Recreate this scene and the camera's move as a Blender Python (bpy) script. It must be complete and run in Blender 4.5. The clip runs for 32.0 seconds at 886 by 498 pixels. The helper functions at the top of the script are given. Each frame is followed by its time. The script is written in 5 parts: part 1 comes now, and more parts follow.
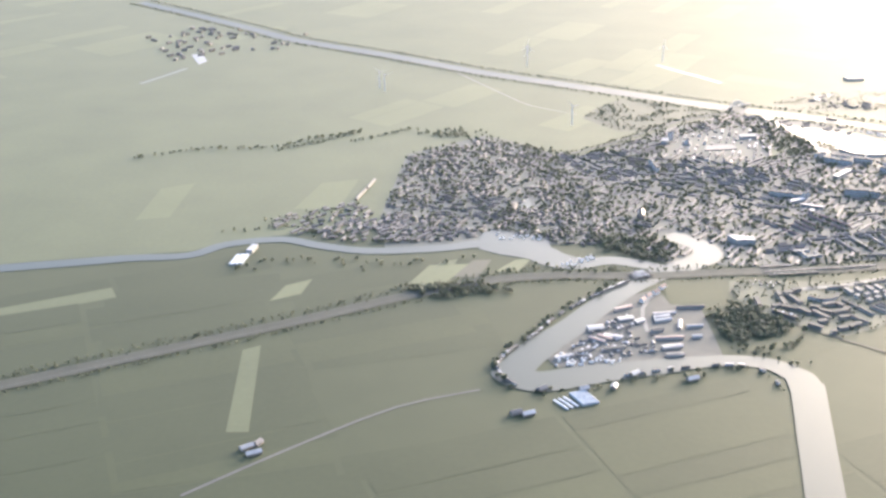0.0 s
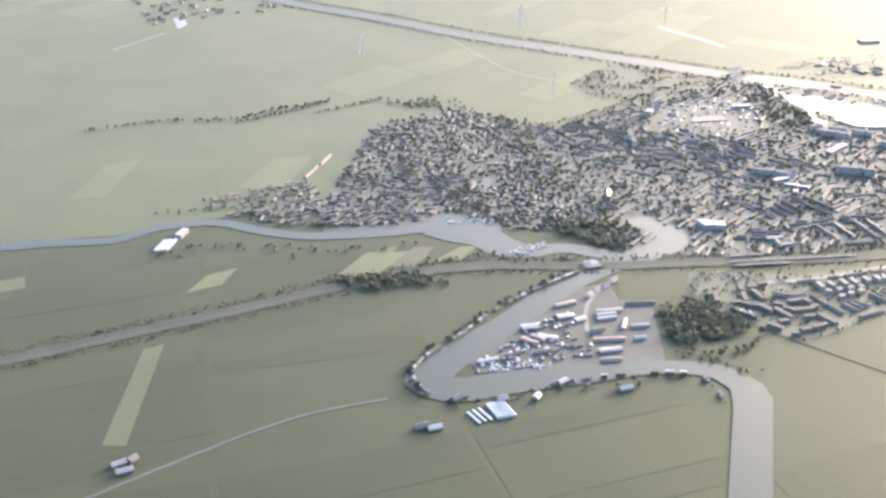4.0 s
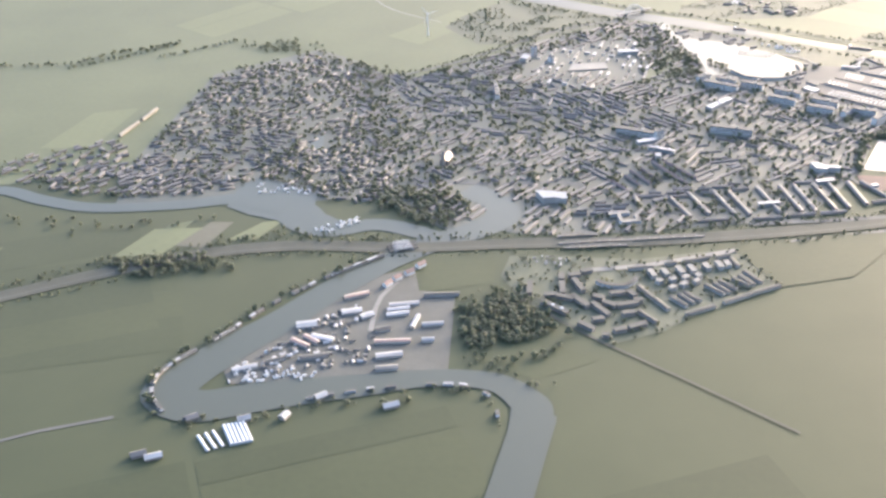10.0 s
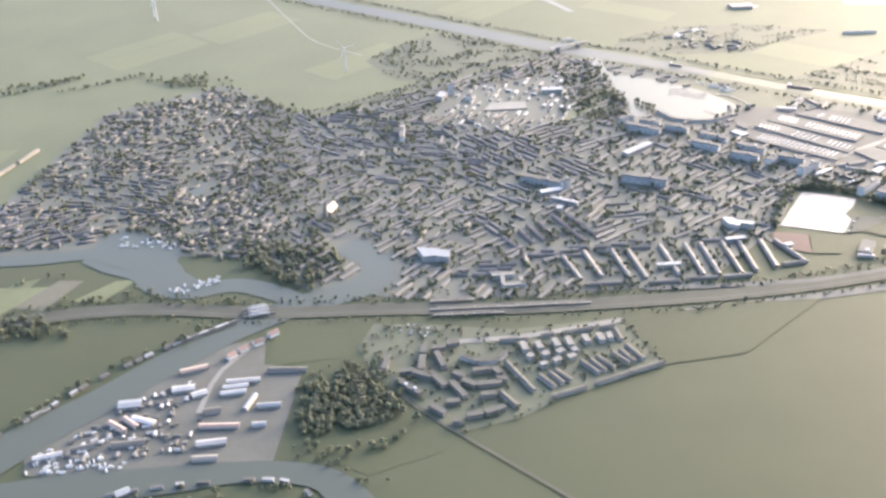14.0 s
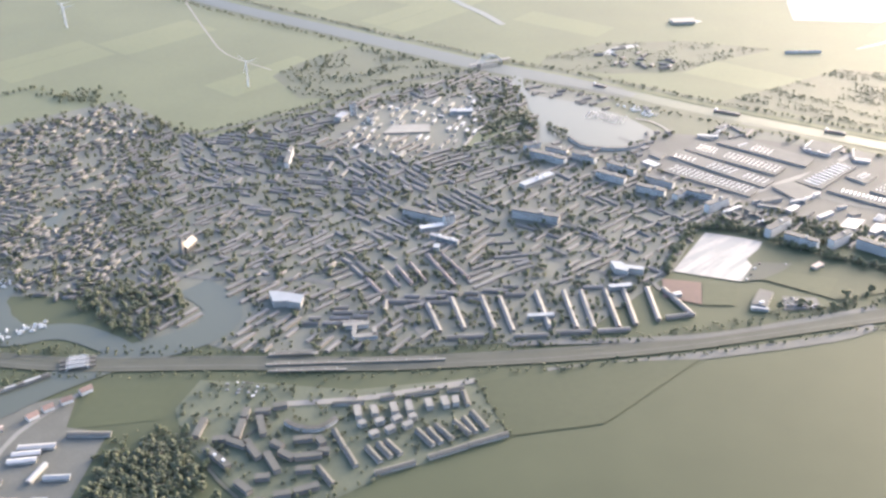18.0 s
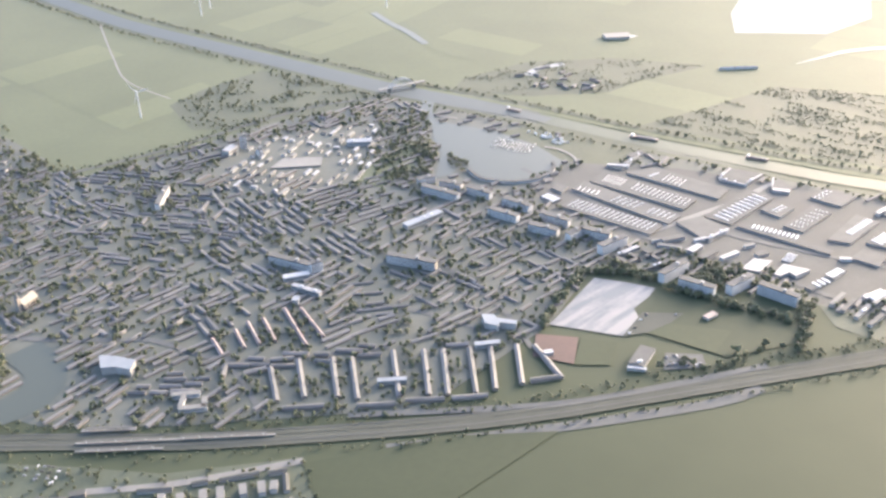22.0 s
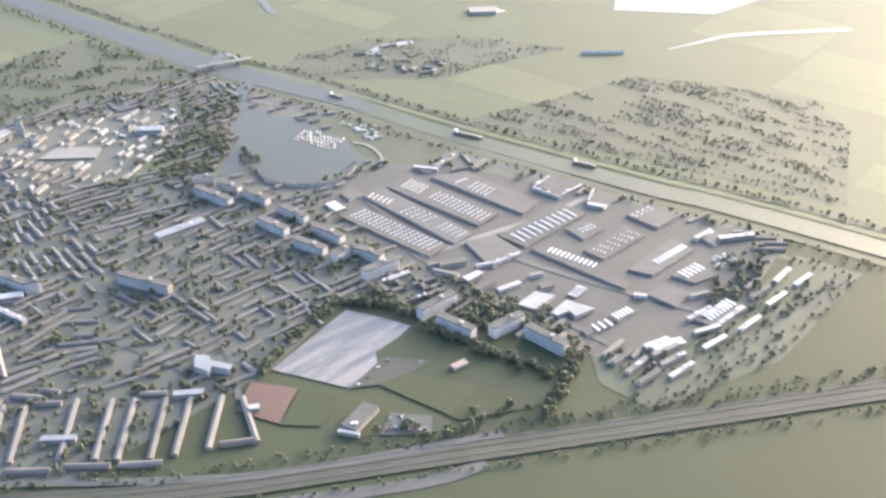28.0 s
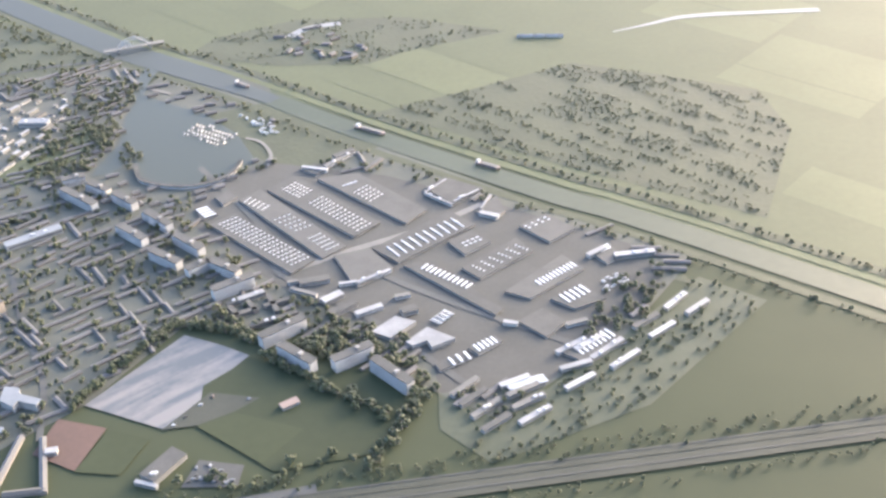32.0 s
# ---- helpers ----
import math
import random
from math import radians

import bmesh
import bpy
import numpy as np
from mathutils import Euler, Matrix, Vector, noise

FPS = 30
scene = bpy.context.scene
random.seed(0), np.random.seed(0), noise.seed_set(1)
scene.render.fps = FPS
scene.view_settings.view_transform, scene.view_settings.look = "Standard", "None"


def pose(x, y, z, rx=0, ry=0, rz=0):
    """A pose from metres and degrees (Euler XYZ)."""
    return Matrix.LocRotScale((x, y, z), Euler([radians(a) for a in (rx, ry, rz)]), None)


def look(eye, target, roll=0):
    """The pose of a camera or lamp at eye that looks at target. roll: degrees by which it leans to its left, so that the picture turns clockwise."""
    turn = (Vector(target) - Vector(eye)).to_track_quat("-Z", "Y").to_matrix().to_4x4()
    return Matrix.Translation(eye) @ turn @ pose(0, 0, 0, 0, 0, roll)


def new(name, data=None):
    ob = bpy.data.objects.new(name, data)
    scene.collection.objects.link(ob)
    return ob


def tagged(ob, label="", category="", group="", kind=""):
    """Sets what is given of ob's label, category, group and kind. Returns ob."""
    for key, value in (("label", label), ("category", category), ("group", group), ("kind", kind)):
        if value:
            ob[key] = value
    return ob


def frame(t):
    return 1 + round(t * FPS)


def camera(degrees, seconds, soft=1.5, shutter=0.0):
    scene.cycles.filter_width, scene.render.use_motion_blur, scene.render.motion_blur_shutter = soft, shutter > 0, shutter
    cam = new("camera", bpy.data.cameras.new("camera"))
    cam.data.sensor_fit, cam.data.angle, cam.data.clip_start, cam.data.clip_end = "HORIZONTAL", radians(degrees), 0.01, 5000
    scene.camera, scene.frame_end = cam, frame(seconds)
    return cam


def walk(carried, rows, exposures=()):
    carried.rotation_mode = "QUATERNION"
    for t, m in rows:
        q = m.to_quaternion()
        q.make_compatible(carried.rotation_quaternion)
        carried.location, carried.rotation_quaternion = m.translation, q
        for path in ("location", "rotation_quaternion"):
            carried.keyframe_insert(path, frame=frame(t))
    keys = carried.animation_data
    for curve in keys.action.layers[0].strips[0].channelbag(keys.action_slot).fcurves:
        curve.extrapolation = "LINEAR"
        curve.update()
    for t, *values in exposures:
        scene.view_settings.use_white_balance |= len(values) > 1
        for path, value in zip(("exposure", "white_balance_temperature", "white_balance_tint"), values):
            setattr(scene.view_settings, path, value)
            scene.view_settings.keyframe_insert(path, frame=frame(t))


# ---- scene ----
# The aircraft flies a straight, slowly sinking line; the camera turns a little in the hand.
START, SPEED = (0.0, 0.0, 490.0), (29.573, 24.752, -2.249)
TURNS = [  # seconds, heading to the left of +y, tilt, roll, in degrees
    (0, -0.01, -23.22, -0.32),    (0.5, 0.02, -23.13, -0.42),    (1, 0.04, -23.21, -0.19),    (1.5, 0.10, -23.35, -0.24),
    (2, 0.11, -23.37, -0.30),    (2.5, 1.41, -24.37, -1.07),    (4.5, 3.14, -25.55, -1.39),    (5, 2.48, -25.57, -1.29),
    (5.5, 1.78, -25.66, -1.04),    (6, 1.56, -26.95, -0.52),    (6.5, 1.58, -28.18, -0.43),    (7, 1.60, -29.35, 0.23),
    (7.5, 1.81, -29.66, -0.14),    (8, 2.13, -29.80, -0.66),    (8.5, 2.60, -29.91, -1.14),    (9, 2.88, -29.86, -1.31),
    (9.5, 3.07, -29.86, -1.24),    (10, 3.18, -29.81, -1.28),    (10.5, 3.32, -29.54, -1.43),    (11, 3.38, -29.34, -1.42),
    (11.5, 3.52, -29.17, -1.43),    (12, 3.61, -29.10, -1.29),    (12.5, 3.74, -29.16, -1.12),    (13, 3.84, -29.13, -1.32),
    (13.5, 3.96, -29.06, -1.37),    (14, 4.00, -28.95, -1.28),    (14.5, 4.13, -28.99, -1.14),    (16.5, 4.44, -29.06, -1.05),
    (17, 4.50, -28.99, -1.19),    (17.5, 4.64, -29.01, -0.95),    (18, 4.67, -29.06, -0.71),    (18.5, 4.80, -29.14, -0.85),
    (19, 4.87, -29.18, -1.02),    (19.5, 5.04, -29.16, -1.49),    (20, 5.16, -28.91, -1.83),    (20.5, 5.34, -28.84, -1.91),
    (21, 5.48, -28.82, -1.95),    (21.5, 5.71, -28.80, -2.52),    (22, 5.84, -28.86, -2.22),    (22.5, 5.90, -28.91, -2.35),
    (23, 5.48, -28.99, -1.81),    (23.5, 5.27, -29.13, -1.25),    (24, 5.13, -29.83, -0.14),    (24.5, 5.22, -30.52, -0.01),
    (25, 5.26, -30.81, -0.50),    (25.5, 5.41, -31.01, -0.83),    (27.5, 6.02, -31.56, -0.51),    (28, 6.15, -31.71, -0.83),
    (28.5, 6.35, -31.83, -1.63),    (29, 6.50, -31.91, -2.13),    (29.5, 6.78, -32.02, -2.26),    (30, 6.99, -32.75, -1.27),
    (30.5, 7.13, -33.58, -0.70),    (31, 7.19, -33.88, -1.78),    (31.5, 8.25, -33.93, -2.25),    (32, 9.49, -33.81, -2.08),
]
cam = camera(44.85, 32.0, soft=2.8)
path = []
for t, heading, tilt, roll in TURNS:
    eye = Vector(START) + Vector(SPEED) * t
    a, b = radians(heading), radians(tilt)
    way = Vector((-math.sin(a) * math.cos(b), math.cos(a) * math.cos(b), math.sin(b)))
    path.append((t, look(eye, eye + way * 100, roll)))
walk(cam, path, exposures=[(0, 2.8, 5850, 16), (14, 2.85, 5980, 16), (32, 2.85, 5980, 16)])

# ---- sky and sun ----
SUN_AZ, SUN_EL = radians(41), radians(12)      # from +y towards +x
world = bpy.data.worlds.new("sky")
scene.world = world
world.use_nodes = True
wn = world.node_tree.nodes
sky = wn.new("ShaderNodeTexSky")
sky.sky_type, sky.sun_disc = "NISHITA", False
sky.sun_elevation, sky.sun_rotation = SUN_EL, SUN_AZ
sky.air_density, sky.dust_density = 0.8, 6.0
world.node_tree.links.new(sky.outputs[0], wn["Background"].inputs[0])
wn["Background"].inputs[1].default_value = 0.15
to_sun = Vector((math.sin(SUN_AZ) * math.cos(SUN_EL), math.cos(SUN_AZ) * math.cos(SUN_EL), math.sin(SUN_EL)))
sun_data = bpy.data.lights.new("sun", "SUN")
sun_data.energy, sun_data.angle, sun_data.color = 0.32, radians(14), (1.0, 0.86, 0.66)
sun = new("sun", sun_data)
sun.matrix_world = look(to_sun * 3000, (0, 0, 0))

# ---- materials ----
def nodes_of(name):
    m = bpy.data.materials.new(name)
    m.use_nodes = True
    return m, m.node_tree.nodes, m.node_tree.links, m.node_tree.nodes["Principled BSDF"]


def surface(name, dark, light, size=20.0, rough=0.8, fine=1.5, bump=0.0, metal=0.0, spread=0.0, spec=0.4, per_island=False, haze_sheen=0.5):
    """Two tones mixed by a coarse and a fine noise of real-world size; spread varies the tone from piece to piece; the
    last value is a pale sheen imitating haze.
    """
    m, n, l, p = nodes_of(name)
    co = n.new("ShaderNodeTexCoord")
    geo = n.new("ShaderNodeNewGeometry")
    a, b = n.new("ShaderNodeTexNoise"), n.new("ShaderNodeTexNoise")
    for tex, s, det in ((a, size, 4), (b, fine, 3)):
        l.new(geo.outputs["Position"], tex.inputs["Vector"])
        tex.inputs["Scale"].default_value, tex.inputs["Detail"].default_value = 1.0 / s, det
    add = n.new("ShaderNodeMath")
    add.operation = "MULTIPLY_ADD"
    l.new(b.outputs[0], add.inputs[0])
    add.inputs[1].default_value = 0.5
    l.new(a.outputs[0], add.inputs[2])
    last = add.outputs[0]
    if spread:
        tone = n.new("ShaderNodeMath")
        tone.operation = "MULTIPLY_ADD"
        if per_island:
            l.new(geo.outputs["Random Per Island"], tone.inputs[0])
        else:
            info = n.new("ShaderNodeObjectInfo")
            l.new(info.outputs["Random"], tone.inputs[0])
        tone.inputs[1].default_value = spread
        l.new(last, tone.inputs[2])
        off = n.new("ShaderNodeMath")
        off.operation = "SUBTRACT"
        l.new(tone.outputs[0], off.inputs[0])
        off.inputs[1].default_value = spread / 2
        last = off.outputs[0]
    ramp = n.new("ShaderNodeValToRGB")
    ramp.color_ramp.elements[0].position, ramp.color_ramp.elements[1].position = 0.45, 1.05
    ramp.color_ramp.elements[0].color, ramp.color_ramp.elements[1].color = (*dark, 1), (*light, 1)
    l.new(last, ramp.inputs[0])
    l.new(ramp.outputs[0], p.inputs["Base Color"])
    p.inputs["Roughness"].default_value, p.inputs["Metallic"].default_value = rough, metal
    p.inputs["Specular IOR Level"].default_value = spec
    # Pale sheen at grazing view stands in for the veil of hazy air.
    p.inputs["Sheen Weight"].default_value, p.inputs["Sheen Roughness"].default_value = haze_sheen, 0.6
    p.inputs["Sheen Tint"].default_value = (1.0, 0.98, 0.93, 1)
    if bump:
        bm_node = n.new("ShaderNodeBump")
        bm_node.inputs["Strength"].default_value, bm_node.inputs["Distance"].default_value = bump, fine * 0.3
        l.new(b.outputs[0], bm_node.inputs["Height"])
        l.new(bm_node.outputs[0], p.inputs["Normal"])
    return m


def water_material(name, tint=(0.085, 0.095, 0.085), ripple=0.02, rough=0.2):
    m, n, l, p = nodes_of(name)
    geo, tex, bump = n.new("ShaderNodeNewGeometry"), n.new("ShaderNodeTexNoise"), n.new("ShaderNodeBump")
    l.new(geo.outputs["Position"], tex.inputs["Vector"])
    tex.inputs["Scale"].default_value, tex.inputs["Detail"].default_value = 0.03, 3
    bump.inputs["Strength"].default_value, bump.inputs["Distance"].default_value = ripple, 2.0
    l.new(tex.outputs[0], bump.inputs["Height"])
    l.new(bump.outputs[0], p.inputs["Normal"])
    p.inputs["Base Color"].default_value = (*tint, 1)
    p.inputs["Roughness"].default_value, p.inputs["IOR"].default_value = rough, 1.33
    return m


GRASS = surface("pasture grass", (0.033, 0.043, 0.019), (0.046, 0.056, 0.026), 260, 0.7, 40, spec=0.22, haze_sheen=0.05)
# Haze is put into the tones: near meadow darkened, far meadow and hay lightened.
MEADOW = [surface("meadow deep", (0.028, 0.038, 0.016), (0.039, 0.049, 0.022), 120, 0.7, 6, spec=0.22, haze_sheen=0.05),
          surface("meadow fresh", (0.062, 0.074, 0.032), (0.086, 0.098, 0.044), 120, 0.65, 6, spec=0.35, haze_sheen=0.05),
          surface("hay field", (0.08, 0.092, 0.04), (0.108, 0.12, 0.054), 120, 0.65, 6, spec=0.35, haze_sheen=0.05),
          surface("ploughed field", (0.065, 0.067, 0.046), (0.09, 0.09, 0.064), 120, 0.8, 6, spec=0.2, haze_sheen=0.1),
          surface("meadow grazed", (0.033, 0.043, 0.018), (0.046, 0.056, 0.025), 120, 0.7, 6, spec=0.22, haze_sheen=0.05)]
EARTH = surface("town ground", (0.06, 0.066, 0.05), (0.088, 0.093, 0.073), 60, 0.7, 5, spec=0.4, haze_sheen=0.08)
YARD = surface("paved yards", (0.056, 0.057, 0.05), (0.08, 0.08, 0.071), 40, 0.75, 3, spec=0.3, haze_sheen=0.08)
SCRUB = surface("reed and scrub", (0.04, 0.048, 0.022), (0.06, 0.069, 0.033), 40, 0.65, 4, bump=0.2, spec=0.4, haze_sheen=0.06)
ASPHALT = surface("worn asphalt", (0.055, 0.058, 0.054), (0.08, 0.083, 0.077), 30, 0.75, 3, haze_sheen=0.1)
PAVING = surface("light paving", (0.1, 0.1, 0.09), (0.155, 0.15, 0.135), 30, 0.75, 3, haze_sheen=0.2)
BALLAST = surface("track ballast", (0.04, 0.045, 0.032), (0.058, 0.062, 0.046), 30, 0.8, 2, haze_sheen=0.05)
RUST = surface("red clay court", (0.075, 0.047, 0.037), (0.11, 0.064, 0.048), 30, 0.85, 3, haze_sheen=0.1)
WATER = water_material("river water", (0.07, 0.078, 0.062), 0.02, 0.3)
CANAL_WATER = water_material("canal water", (0.08, 0.088, 0.078), 0.05, 0.45)
# Same canal; tree shade and reflections are put into this muted green.
SHADE_WATER = surface("green canal water", (0.048, 0.058, 0.03), (0.066, 0.076, 0.042), 60, 0.5, 8, spec=0.5, haze_sheen=0)
# Pale tint stands in for the low sun's glint on far water.
GLINT_WATER = water_material("ruffled far lake", (0.3, 0.3, 0.28), 0.05, 0.5)
BRICK = surface("brown brick wall", (0.135, 0.118, 0.1), (0.21, 0.185, 0.155), 9, 0.8, 1, spread=0.4, haze_sheen=0.2)
PALE_WALL = surface("pale concrete wall", (0.19, 0.185, 0.17), (0.32, 0.31, 0.285), 14, 0.7, 1, spread=0.25, haze_sheen=0.2)
LIGHT_WALL = surface("light rendered wall", (0.36, 0.35, 0.33), (0.52, 0.51, 0.48), 14, 0.7, 1, spread=0.2, haze_sheen=0.15)
TILE = surface("dark roof tiles", (0.078, 0.077, 0.073), (0.13, 0.126, 0.12), 12, 0.65, 1, spread=0.7, spec=0.4, haze_sheen=0.1)
RED_TILE = surface("red roof tiles", (0.12, 0.075, 0.06), (0.2, 0.125, 0.1), 12, 0.65, 1, spread=0.6, spec=0.4)
TILES_MIXED = surface("mixed roof tiles", (0.074, 0.073, 0.07), (0.135, 0.129, 0.122), 12, 0.75, 1, spread=0.8, spec=0.25, per_island=True, haze_sheen=0.1)
WALLS_MIXED = surface("mixed brick walls", (0.13, 0.122, 0.108), (0.2, 0.188, 0.165), 9, 0.8, 1, spread=0.6, per_island=True, haze_sheen=0.2)
FLAT_ROOF = surface("bitumen flat roof", (0.062, 0.063, 0.058), (0.095, 0.094, 0.086), 12, 0.75, 2, spread=0.4, spec=0.3, haze_sheen=0.1)
METAL_ROOF = surface("pale sheet metal roof", (0.2, 0.2, 0.195), (0.36, 0.355, 0.34), 12, 0.45, 1, spread=0.5, spec=0.5, haze_sheen=0.1)
BLUE_ROOF = surface("blue-grey sheet roof", (0.15, 0.165, 0.175), (0.22, 0.235, 0.245), 12, 0.45, 1, spread=0.2, spec=0.5, haze_sheen=0.1)
RUST_ROOF = surface("rusty corrugated roof", (0.14, 0.09, 0.07), (0.23, 0.15, 0.12), 8, 0.6, 1, spread=0.3)
SUN_ROOF = surface("polished zinc roof", (0.17, 0.155, 0.125), (0.25, 0.235, 0.19), 8, 0.45, 1, spread=0.3, spec=0.4, haze_sheen=0)
WHITE = surface("white paint", (0.45, 0.45, 0.43), (0.62, 0.62, 0.6), 8, 0.45, 1, spread=0.3, haze_sheen=0.1)
GLASS = surface("greenhouse glass", (0.22, 0.25, 0.26), (0.38, 0.41, 0.42), 8, 0.15, 2, spec=0.8, haze_sheen=0)
WINDOW = surface("dark window glass", (0.07, 0.075, 0.08), (0.12, 0.13, 0.135), 6, 0.12, 1, spec=0.8, haze_sheen=0.1)
BARK = surface("bark", (0.06, 0.05, 0.035), (0.11, 0.09, 0.065), 2, 0.9, 0.4)
LEAF = surface("summer leaves", (0.075, 0.092, 0.038), (0.115, 0.132, 0.058), 30, 0.6, 2, spread=0.5, spec=0.4, haze_sheen=0.3)
LEAF_MIXED = surface("wood leaves", (0.076, 0.093, 0.04), (0.115, 0.132, 0.06), 40, 0.6, 3, spread=0.4, spec=0.4, per_island=True, haze_sheen=0.3)
ROOFLIGHT = surface("milky rooflight", (0.62, 0.63, 0.62), (0.75, 0.75, 0.73), 6, 0.3, 1, spread=0.2, spec=0.6, haze_sheen=0)
WHARF = surface("bare wharf ground", (0.055, 0.058, 0.048), (0.085, 0.086, 0.074), 30, 0.8, 2, haze_sheen=0.08)
LAWN_GROUND = surface("estate lawns", (0.045, 0.056, 0.03), (0.07, 0.08, 0.048), 25, 0.7, 3, haze_sheen=0.06)


def leafy(m):
    """Leaves let part of the light through."""
    n, l = m.node_tree.nodes, m.node_tree.links
    p = n["Principled BSDF"]
    thin, mix = n.new("ShaderNodeBsdfTranslucent"), n.new("ShaderNodeMixShader")
    l.new(p.inputs["Base Color"].links[0].from_socket, thin.inputs["Color"])
    mix.inputs[0].default_value = 0.42
    l.new(p.outputs[0], mix.inputs[1])
    l.new(thin.outputs[0], mix.inputs[2])
    l.new(mix.outputs[0], n["Material Output"].inputs["Surface"])


leafy(LEAF), leafy(LEAF_MIXED)
STEEL = surface("white painted steel", (0.4, 0.41, 0.41), (0.55, 0.55, 0.55), 4, 0.4, 1)


def streaked_water():
    """Shallow water under a pale cover, with paler streaks running one way."""
    m, n, l, p = nodes_of("pale streaked pond")
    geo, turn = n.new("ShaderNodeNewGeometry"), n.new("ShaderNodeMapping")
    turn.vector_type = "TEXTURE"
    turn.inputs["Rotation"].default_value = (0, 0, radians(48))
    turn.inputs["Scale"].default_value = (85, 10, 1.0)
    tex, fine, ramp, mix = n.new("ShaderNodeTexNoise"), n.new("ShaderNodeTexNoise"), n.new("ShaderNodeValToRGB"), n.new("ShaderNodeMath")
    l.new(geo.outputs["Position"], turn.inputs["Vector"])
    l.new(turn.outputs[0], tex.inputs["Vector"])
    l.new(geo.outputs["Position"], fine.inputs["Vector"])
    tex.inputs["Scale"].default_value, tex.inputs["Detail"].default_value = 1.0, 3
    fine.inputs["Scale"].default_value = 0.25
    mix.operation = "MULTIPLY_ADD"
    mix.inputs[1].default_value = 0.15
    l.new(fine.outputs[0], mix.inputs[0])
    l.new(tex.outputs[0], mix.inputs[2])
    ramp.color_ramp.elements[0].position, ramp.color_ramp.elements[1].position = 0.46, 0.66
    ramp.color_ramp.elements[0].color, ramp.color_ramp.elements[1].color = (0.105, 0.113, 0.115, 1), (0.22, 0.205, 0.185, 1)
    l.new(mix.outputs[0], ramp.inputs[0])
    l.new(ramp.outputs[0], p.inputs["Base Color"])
    p.inputs["Roughness"].default_value = 0.4
    return m


POND_WATER = streaked_water()


# ---- mesh tools ----
def mesh_of(name, bm, mats):
    me = bpy.data.meshes.new(name)
    bm.to_mesh(me)
    bm.free()
    for m in mats if isinstance(mats, (list, tuple)) else (mats,):
        me.materials.append(m)
    return me


def part(name, bm, material, parent=None, label=""):
    me = bm if isinstance(bm, bpy.types.Mesh) else mesh_of(name, bm, material)
    ob = new(name, me)
    if parent:
        ob.parent = parent
    if label:
        tagged(ob, label)
    return ob


def sheet(name, pts, z, material, label, category, kind="structure", depth=0.0):
    """A flat polygon of ground on a thin bed."""
    bm = bmesh.new()
    f = bm.faces.new([bm.verts.new((x, y, z)) for x, y in pts])
    f.normal_update()
    if f.normal.z < 0:
        f.normal_flip()
    bmesh.ops.triangulate(bm, faces=bm.faces[:])
    return tagged(part(name, bm, material), label, category, kind=kind)


def smooth(pts, steps=5):
    """A soft line through the points."""
    p = [Vector(q) for q in pts]
    p = [2 * p[0] - p[1]] + p + [2 * p[-1] - p[-2]]
    out = []
    for i in range(1, len(p) - 2):
        for k in range(steps):
            t = k / steps
            out.append(0.5 * (2 * p[i] + (p[i + 1] - p[i - 1]) * t + (2 * p[i - 1] - 5 * p[i] + 4 * p[i + 1] - p[i + 2]) * t * t
                              + (3 * p[i] - p[i - 1] - 3 * p[i + 1] + p[i + 2]) * t ** 3))
    return out + [p[-2]]


def ribbon(name, pts, width, z, material, label, category, steps=5, kind="structure"):
    line = smooth(pts, steps) if len(pts) > 2 else [Vector(q) for q in pts]
    bm, left, right = bmesh.new(), [], []
    for i, q in enumerate(line):
        d = (line[min(i + 1, len(line) - 1)] - line[max(i - 1, 0)]).normalized()
        w = width if isinstance(width, (int, float)) else float(np.interp(i / (len(line) - 1), np.linspace(0, 1, len(width)), width))
        n = Vector((-d.y, d.x)) * w / 2
        z += 0.003                     # no two stretches in one plane at tight bends
        left.append(bm.verts.new((*(q + n), z)))
        right.append(bm.verts.new((*(q - n), z)))
    for i in range(len(line) - 1):
        bm.faces.new((right[i], right[i + 1], left[i + 1], left[i]))
    return tagged(part(name, bm, material), label, category, kind=kind)


def offset(pts, d):
    line = [Vector(q) for q in pts]
    out = []
    for i, q in enumerate(line):
        t = (line[min(i + 1, len(line) - 1)] - line[max(i - 1, 0)]).normalized()
        out.append((q.x - t.y * d, q.y + t.x * d))
    return out


def inside(p, poly):
    x, y, odd = p[0], p[1], False
    for (ax, ay), (bx, by) in zip(poly, poly[1:] + poly[:1]):
        if (ay > y) != (by > y) and x < (bx - ax) * (y - ay) / (by - ay) + ax:
            odd = not odd
    return odd


# ---- the land ----
def land():
    """One sheet to the horizon, finer near the town."""
    edge = [-4200, -2600, -1500, -900, -400, 0, 400, 800, 1200, 1600, 2200, 3200, 5200]
    bm = bmesh.new()
    grid = [[bm.verts.new((x + 400, y + 1400, 0)) for x in edge] for y in edge]
    for j in range(len(edge) - 1):
        for i in range(len(edge) - 1):
            bm.faces.new((grid[j][i], grid[j][i + 1], grid[j + 1][i + 1], grid[j + 1][i]))
    return tagged(part("ground", bm, GRASS), "flat green polder pasture reaching to the horizon", "ground", kind="structure")


land()

TOWN = [(160, 1267), (133, 1389), (117, 1500), (198, 1482), (297, 1563), (356, 1619), (488, 1701), (530, 1661)] + [(526, 1659), (536, 1587), (524, 1484), (592, 1445), (669, 1472), (718, 1510), (770, 1551), (917, 1468)] + [(1018, 1420), (971, 1326), (898, 1240), (845, 1267), (762, 1308), (691, 1302), (659, 1224)] + [(575, 1118), (531, 1112)] + [(412, 1093), (318, 1089), (244, 1117), (210, 1187)]
sheet("town_ground", TOWN, 0.25, EARTH, "built-up town ground of streets, yards and gardens", "ground")
